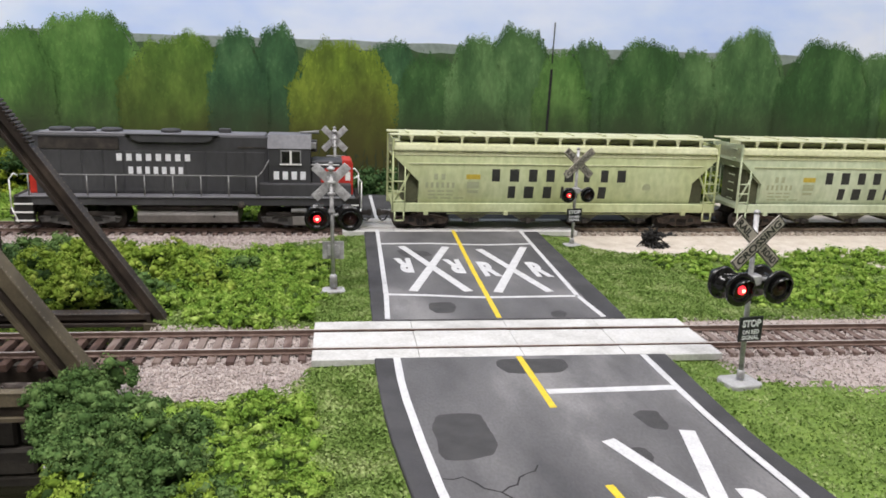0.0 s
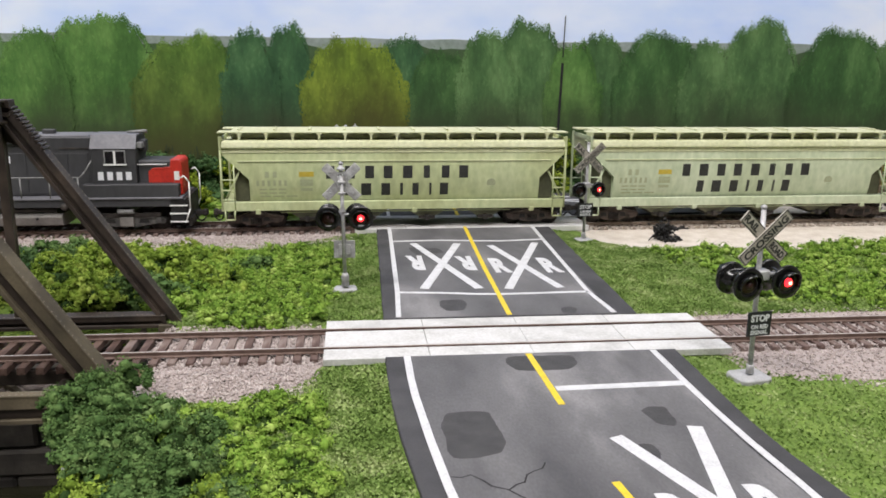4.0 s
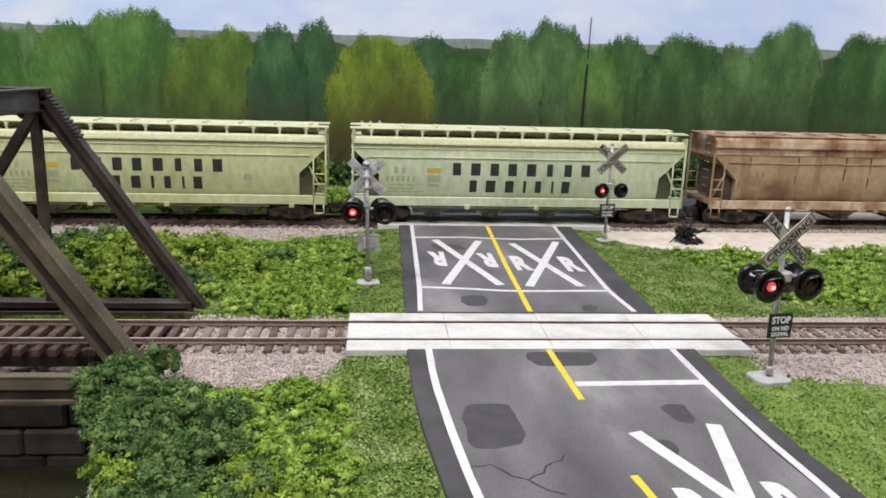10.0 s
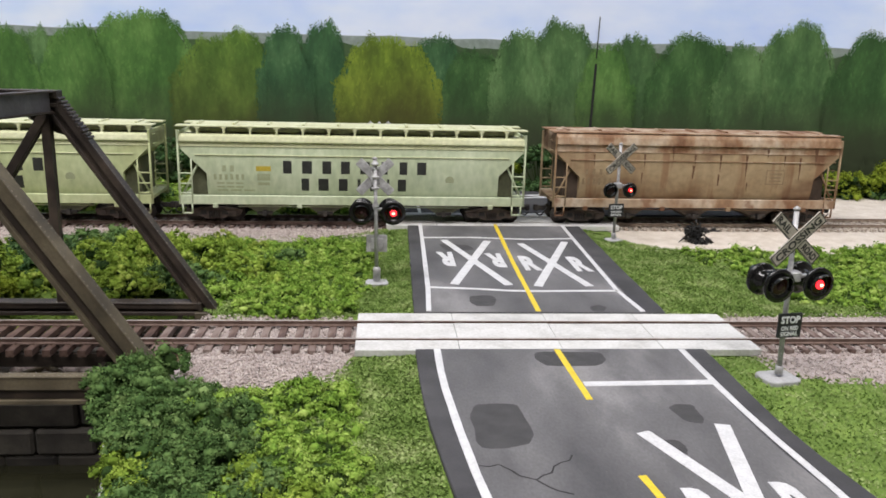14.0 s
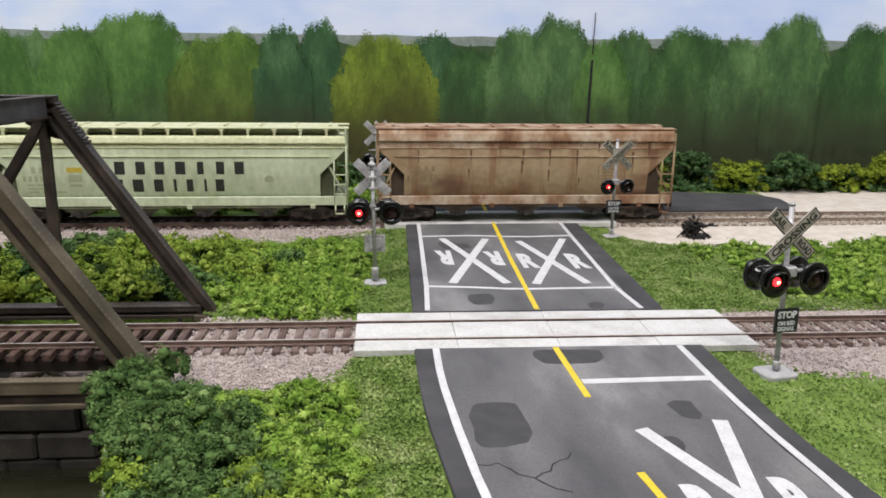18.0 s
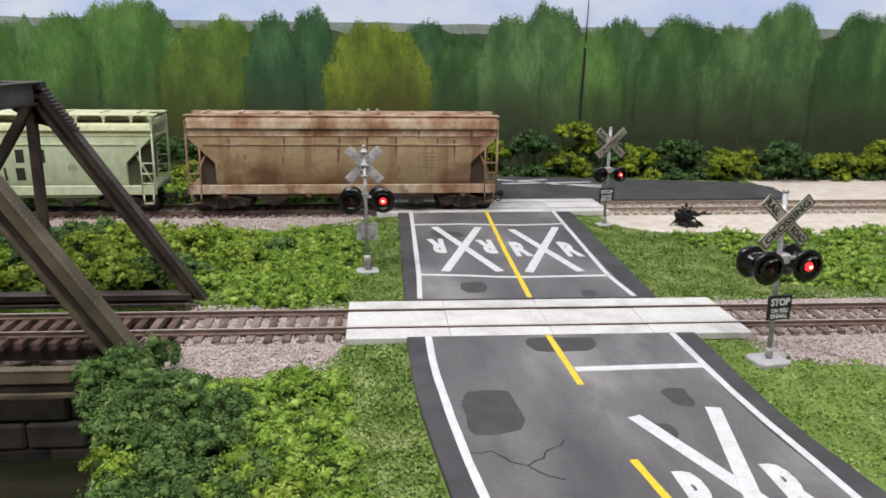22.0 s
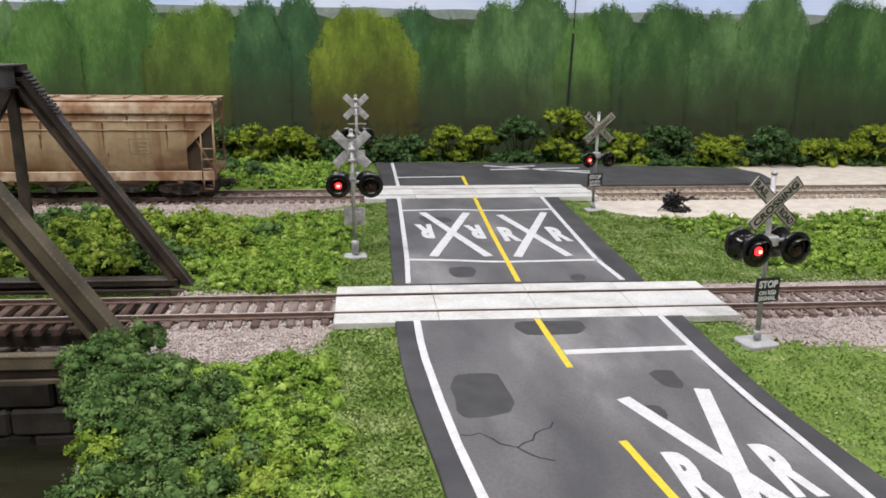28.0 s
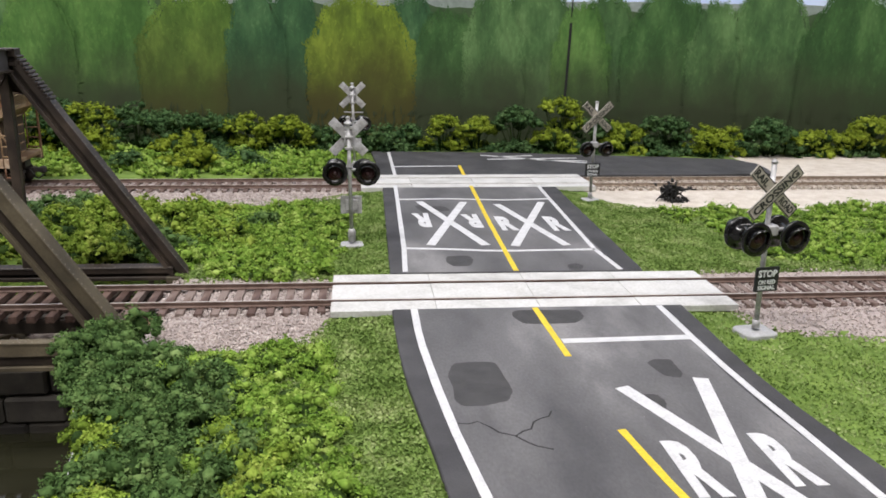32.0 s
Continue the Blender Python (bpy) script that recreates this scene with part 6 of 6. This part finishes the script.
        for a in ((120, 130.8, 31.6, 32.2), (120, 130.8, 23.8, 24.4), (120, 120.6, 24.4, 31.6), (130.2, 130.8, 24.4, 31.6), (122, 129, 29.2, 30.4), (122.5, 128.5, 27.2, 28.4), (122, 129, 25.6, 26.4)):
            part("emblem_bar", decal(a[0], a[1], a[2], a[3], 0.08), M_faint, emblem)
        bars(s, 17.5, 33, 28.5, 31.5, 4, M_faint, None, 0.6)
        bars(s, 16, 34, 23.0, 26.5, 6, M_faint, None, 0.6)
    else:
        for z0, z1, cells in ((27.1, 33.8, ((53, 58.8), (62.7, 69.4), (73.3, 79.4), (83, 89.1), (93.1, 99.7), (104.4, 108.7), (113.9, 119.3), (123.1, 129.5))),
                              (17.9, 24.5, ((62.4, 67.6), (71, 78), (81.8, 87.9), (92.2, 94.2), (98.5, 102.8), (107.8, 109.4), (113, 118.8)))):
            for x0, x1 in cells:
                part("lettering_bar", decal(x0 + 0.12 * (x1 - x0), x1 - 0.12 * (x1 - x0), z0, z1), M_letter, s)
        bars(s, 22.5, 30.5, 27.8, 31.0, 2, M_pale, None, 0.5)
        bars(s, 18.0, 35.0, 23.4, 26.4, 6, M_pale, None, 0.5)
        for k, z in enumerate((21.2, 19.2, 17.4)):
            bars(s, 19.5, 40 if k == 2 else 34, z, z + 0.8, 3, M_pale, None, 0.2)
        part("yellow_stencil", decal(39.8, 47.4, 28.2, 30.8), M_ochre, s, "small ochre stencil panel")
        part("stencil", decal(40.3, 47.0, 23.2, 26.8), M_pale, s)
        part("stencil", decal(40.6, 46.6, 20.6, 22.2), M_pale, s)
        part("stencil", lathe([(2.4, -0.06), (2.4, 0.06)], 20, axis="y"), M_pale, s).matrix_basis = at(141.4, -side_y(24.2) + 0.02, 24.2, 9)
    return s


hopper_a = hopper("pale green weathered four-bay covered hopper car with dark lettering", 182.3, M_green_car, M_green_top, 4, False)
hopper_b = hopper("pale mint green four-bay covered hopper car with dark lettering", 182.3, M_green_car2, M_green_top, 4, False)
hopper_c = hopper("rust-stained tan and brown three-bay covered hopper car", 162.6, M_rust_car, M_rust_top, 3, True)


def locomotive():
    s = thing("diesel_locomotive", "dark grey diesel locomotive with scarlet nose and white lettering", "locomotive", Matrix(), "cars of the freight train")
    part("frame", box(9, 166, -16.2, 16.2, 13.2, 17.6, 0.3), M_loco, s)
    part("walkway", box(5, 170, -16.9, 16.9, 17.2, 18.1, 0.15), M_loco_roof, s, "grey walkway edge")
    hood = part("long_hood", box(9, 126, -9.5, 9.5, 18, 48.2, 0.7), M_loco, s)
    part("hood_roof", box(14, 124, -8.6, 8.6, 47.8, 49.0, 0.5), M_loco_roof, hood)
    part("hood_end", box(8.2, 12.0, -9.6, 9.6, 18, 40, 0.5), M_red, s, "scarlet hood end")
    part("radiator_grille", box(14, 52, -9.9, -9.2, 40.5, 46.6, 0.1), M_grime, hood)
    part("radiator_sill", box(14, 52, -10.0, -9.3, 46.4, 46.9), M_scrap, hood)
    part("dynamic_brake_blister", prism([(57, 48.3), (99, 48.3), (97, 45.6), (94, 44.6), (62, 44.6), (59, 45.6)], "y", -11.0, -9.2, 0.2), M_loco, hood, "dark flared blister")
    part("blister_lip", box(55, 101, -11.4, -8.8, 48.2, 48.7, 0.15), M_loco, hood)
    part("roof_vent", box(110, 124, -9.8, -9.2, 42.2, 42.8), M_grime, hood)
    for k in range(11):
        part("hood_door", box(14.5 + k * 10, 23.6 + k * 10, -9.75, -9.3, 19.5, 40.0, 0.12), M_loco, hood)
    for x, r in ((22, 5.2), (34, 5.2), (47, 5.2), (76, 5.0)):
        f = part("roof_fan", lathe([(r, 48.8), (r, 50.2), (r * 0.9, 50.6), (r * 0.2, 50.7)], 20), M_loco, s)
        f.matrix_basis = at(x, -0.5, 0)
    part("exhaust_stack", box(100, 106, -2, 2, 48.8, 51.2, 0.3), M_loco, s)
    cab = part("cab", prism([(-11.8, 18), (-11.8, 42.6), (-8.0, 48.8), (8.0, 48.8), (11.8, 42.6), (11.8, 18)], "x", 125.6, 147.2, 0.3), M_loco, s)
    part("cab_roof", prism([(-12.2, 42.4), (-8.2, 49.2), (8.2, 49.2), (12.2, 42.4), (11.6, 42.4), (7.8, 48.4), (-7.8, 48.4), (-11.6, 42.4)], "x", 125.2, 147.6), M_loco_roof, cab, "faded light grey cab roof")
    part("window_frame", box(131.8, 142.3, -12.15, -11.7, 34.2, 41.6, 0.1), M_grey_rail, cab)
    for x0, x1 in ((132.4, 136.4), (137.6, 141.7)):
        part("pane", box(x0, x1, -12.25, -11.9, 35.0, 41.0), M_glass, cab)
    part("window_post", box(136.5, 137.5, -12.4, -12.0, 34.2, 41.2), M_white_rail, cab)
    part("window_sill", box(131.4, 142.6, -12.5, -11.8, 34.0, 34.6), M_white_rail, cab)
    nose = part("short_hood", box(147.2, 167.6, -9.6, 9.6, 18, 36.2, 0.8), M_loco, s)
    part("nose_end", prism([(152.2, 24.4), (152.4, 30.6), (154.6, 32.4), (163.2, 33.0), (163.6, 36.6), (168.0, 36.6), (169.2, 35), (169.2, 18.2), (163.6, 18.2), (163.6, 24.4)], "y", -9.85, 9.85, 0.4), M_red, nose, "scarlet nose end")
    part("nose_bar", box(165.2, 167.8, -10.05, -9.8, 26.0, 30.5), M_white_rail, nose, "pale plain emblem bar")
    part("nose_handrail", rod((146, -10.6, 34.2), (162, -10.6, 34.2), 0.3, 6), M_white_rail, nose)
    part("cab_base", box(121, 168, -15.6, 15.6, 17.6, 24.6, 0.3), M_loco, s)
    part("headlight_box", box(147, 150.5, -3, 3, 40, 46, 0.4), M_loco, cab)
    part("number_board", box(147.2, 150.0, -9.0, -4.0, 42.3, 45.3, 0.3), M_grey_rail, cab)
    part("horn", rod((141.5, -2.0, 50.0), (151.5, -2.0, 50.4), 0.5, 8, None, 1.0), M_grey_rail, cab)
    tank = part("fuel_tank", prism([(-13.5, 9.8), (-14.8, 8.0), (-13.8, 3.8), (-10.0, 3.0), (10.0, 3.0), (13.8, 3.8), (14.8, 8.0), (13.5, 9.8)], "x", 60, 110, 0.3), M_tank, s, "dusty fuel tank")
    part("air_reservoir", rod((60, -12.8, 11.8), (107, -12.8, 11.8), 1.5, 12), M_grime, s)
    part("filler_cap", rod((98, -15.2, 7.4), (98, -14.2, 7.4), 0.7, 10), M_scrap, tank)
    part("bell", lathe([(2.0, 0), (1.6, 0.8), (0.6, 1.6)], 14, axis="y"), M_grime, s).matrix_basis = at(112, -16.3, 13.6)
    for x in (32.0, 141.0):
        t = truck(s, x, 31.0, 5.6, M_truck, 3.0)
        part("equalizer", box(x - 17, x + 17, -13.6, -12.4, 7.4, 9.6, 0.3), M_grime, t)
        part("brake_cylinder", rod((x - 4, -14.2, 10.6), (x + 4, -14.2, 10.6), 1.3, 10), M_grey_rail, t)
        part("snubber", box(x - 3.4, x + 3.4, -14.4, -12.5, 2.6, 7.4, 0.4), M_tank, t)
    rail_pts = [(6.5, -16.4, 28.6), (120.5, -16.4, 28.6), (122.8, -16.0, 31.0), (126.0, -13.4, 36.6)]
    hr = part("handrail", tube(rail_pts, 0.32, 6), M_grey_rail, s)
    x = 10
    while x < 121:
        part("stanchion", rod((x, -16.4, 18), (x, -16.4, 28.6), 0.36, 6), M_grey_rail, hr)
        x += 13.7
    part("handrail", tube([(6.5, 16.4, 28.6), (120.5, 16.4, 28.6)], 0.32, 6), M_grey_rail, s)
    for x, d in ((2.0, 1), (172.6, -1)):
        part("end_plate", box(min(x, x + d * 2), max(x, x + d * 2), -15, 15, 6, 18, 0.3), M_grime, s)
        part("pilot", box(min(x - d * 1, x + d * 1), max(x - d * 1, x + d * 1), -14, 14, 2.5, 7, 0.3), M_grime, s)
        for y in (-16.2, 16.2):
            part("corner_rail", tube([(x + d * 2.0, y, 4.5), (x - d * 0.8, y, 12), (x - d * 0.8, y, 26.0), (x + d * 1.4, y, 29.0), (x + d * 3.2, y, 28.0)], 0.36, 8), M_white_rail, s, "white end handrail")
            well = part("step_well", box(min(x + d * 1, x + d * 9), max(x + d * 1, x + d * 9), min(y, y * 0.72), max(y, y * 0.72), 4.4, 17.4, 0.2), M_scrap, s)
            for z in (5.0, 9.2, 13.4):
                part("step_tread", box(min(x + d * 0.6, x + d * 9.4), max(x + d * 0.6, x + d * 9.4), min(y * 1.03, y * 0.98), max(y * 1.03, y * 0.98), z, z + 0.7), M_white_rail, well)
        coupler(s, x, -d)
    bars(s, 50.5, 88.5, 35.0, 38.6, 8, M_signwhite, -9.86, 0.45)
    bars(s, 56.0, 84.5, 28.4, 32.0, 7, M_signwhite, -9.86, 0.45)
    bars(s, 128.2, 146.4, 26.4, 30.6, 4, M_signwhite, -11.9, 0.40)
    return s


loco = locomotive()


# ---------------------------------------------------------------- motion of the train and the flashing lamps
SPEED = -23.46                                       # millimetres a second along the far track
CYCLE, START, LAST = 1.126, 6.55 - 6 * 1.126, 29.06   # of the flashing lamps, in seconds


def run_train(ob, x0):
    ob_rows = []
    for k in range(17):
        t = 2.0 * k
        x = x0 + SPEED * t
        ob_rows.append((t, at(x, far_y(x), 0, 0, 0, 1.383)))
    walk(ob, ob_rows)


def flash(bulb, on, off, home):
    """Turns a bulb's lit side to the front while it is lit, and away while it is dark: half a turn in three steps of a thirtieth of a second."""
    k = -1
    events = []
    while START + CYCLE * k < 34:
        events += [(START + CYCLE * k + on, 0), (START + CYCLE * k + off, 180)]
        k += 1
    rows, turn = [], None
    for t, goal in events:
        whole = round(t)
        if abs(t - whole) < 0.1:                           # no half-turned bulb on a whole second
            t = whole - 0.1 if t < whole else whole + 0.1
        n = int(t * 30 + 0.5)
        if goal == 0 and t > LAST - 0.05:
            break
        if n < 3:
            turn = goal
            continue
        if turn is None:
            turn = 180 - goal
        if not rows:
            rows.append((0, turn))
        for i in range(4):
            if n - 2 + i > rows[-1][0]:
                rows.append((n - 2 + i, turn + 60 * i))
        turn += 180
    rows.append((960, turn))
    walk(bulb, [(n / 30, home @ pose(0, 0, 0, 0, 0, a)) for n, a in rows])


def motions():
    run_train(loco, -218.0)
    run_train(hopper_a, -28.9)
    run_train(hopper_b, 166.2)
    run_train(hopper_c, 364.0)
    for b in bulbs["first"]:
        flash(b, 0.015, 0.553, b.matrix_basis.copy())
    for b in bulbs["second"]:
        flash(b, 0.555, 1.077, b.matrix_basis.copy())


motions()
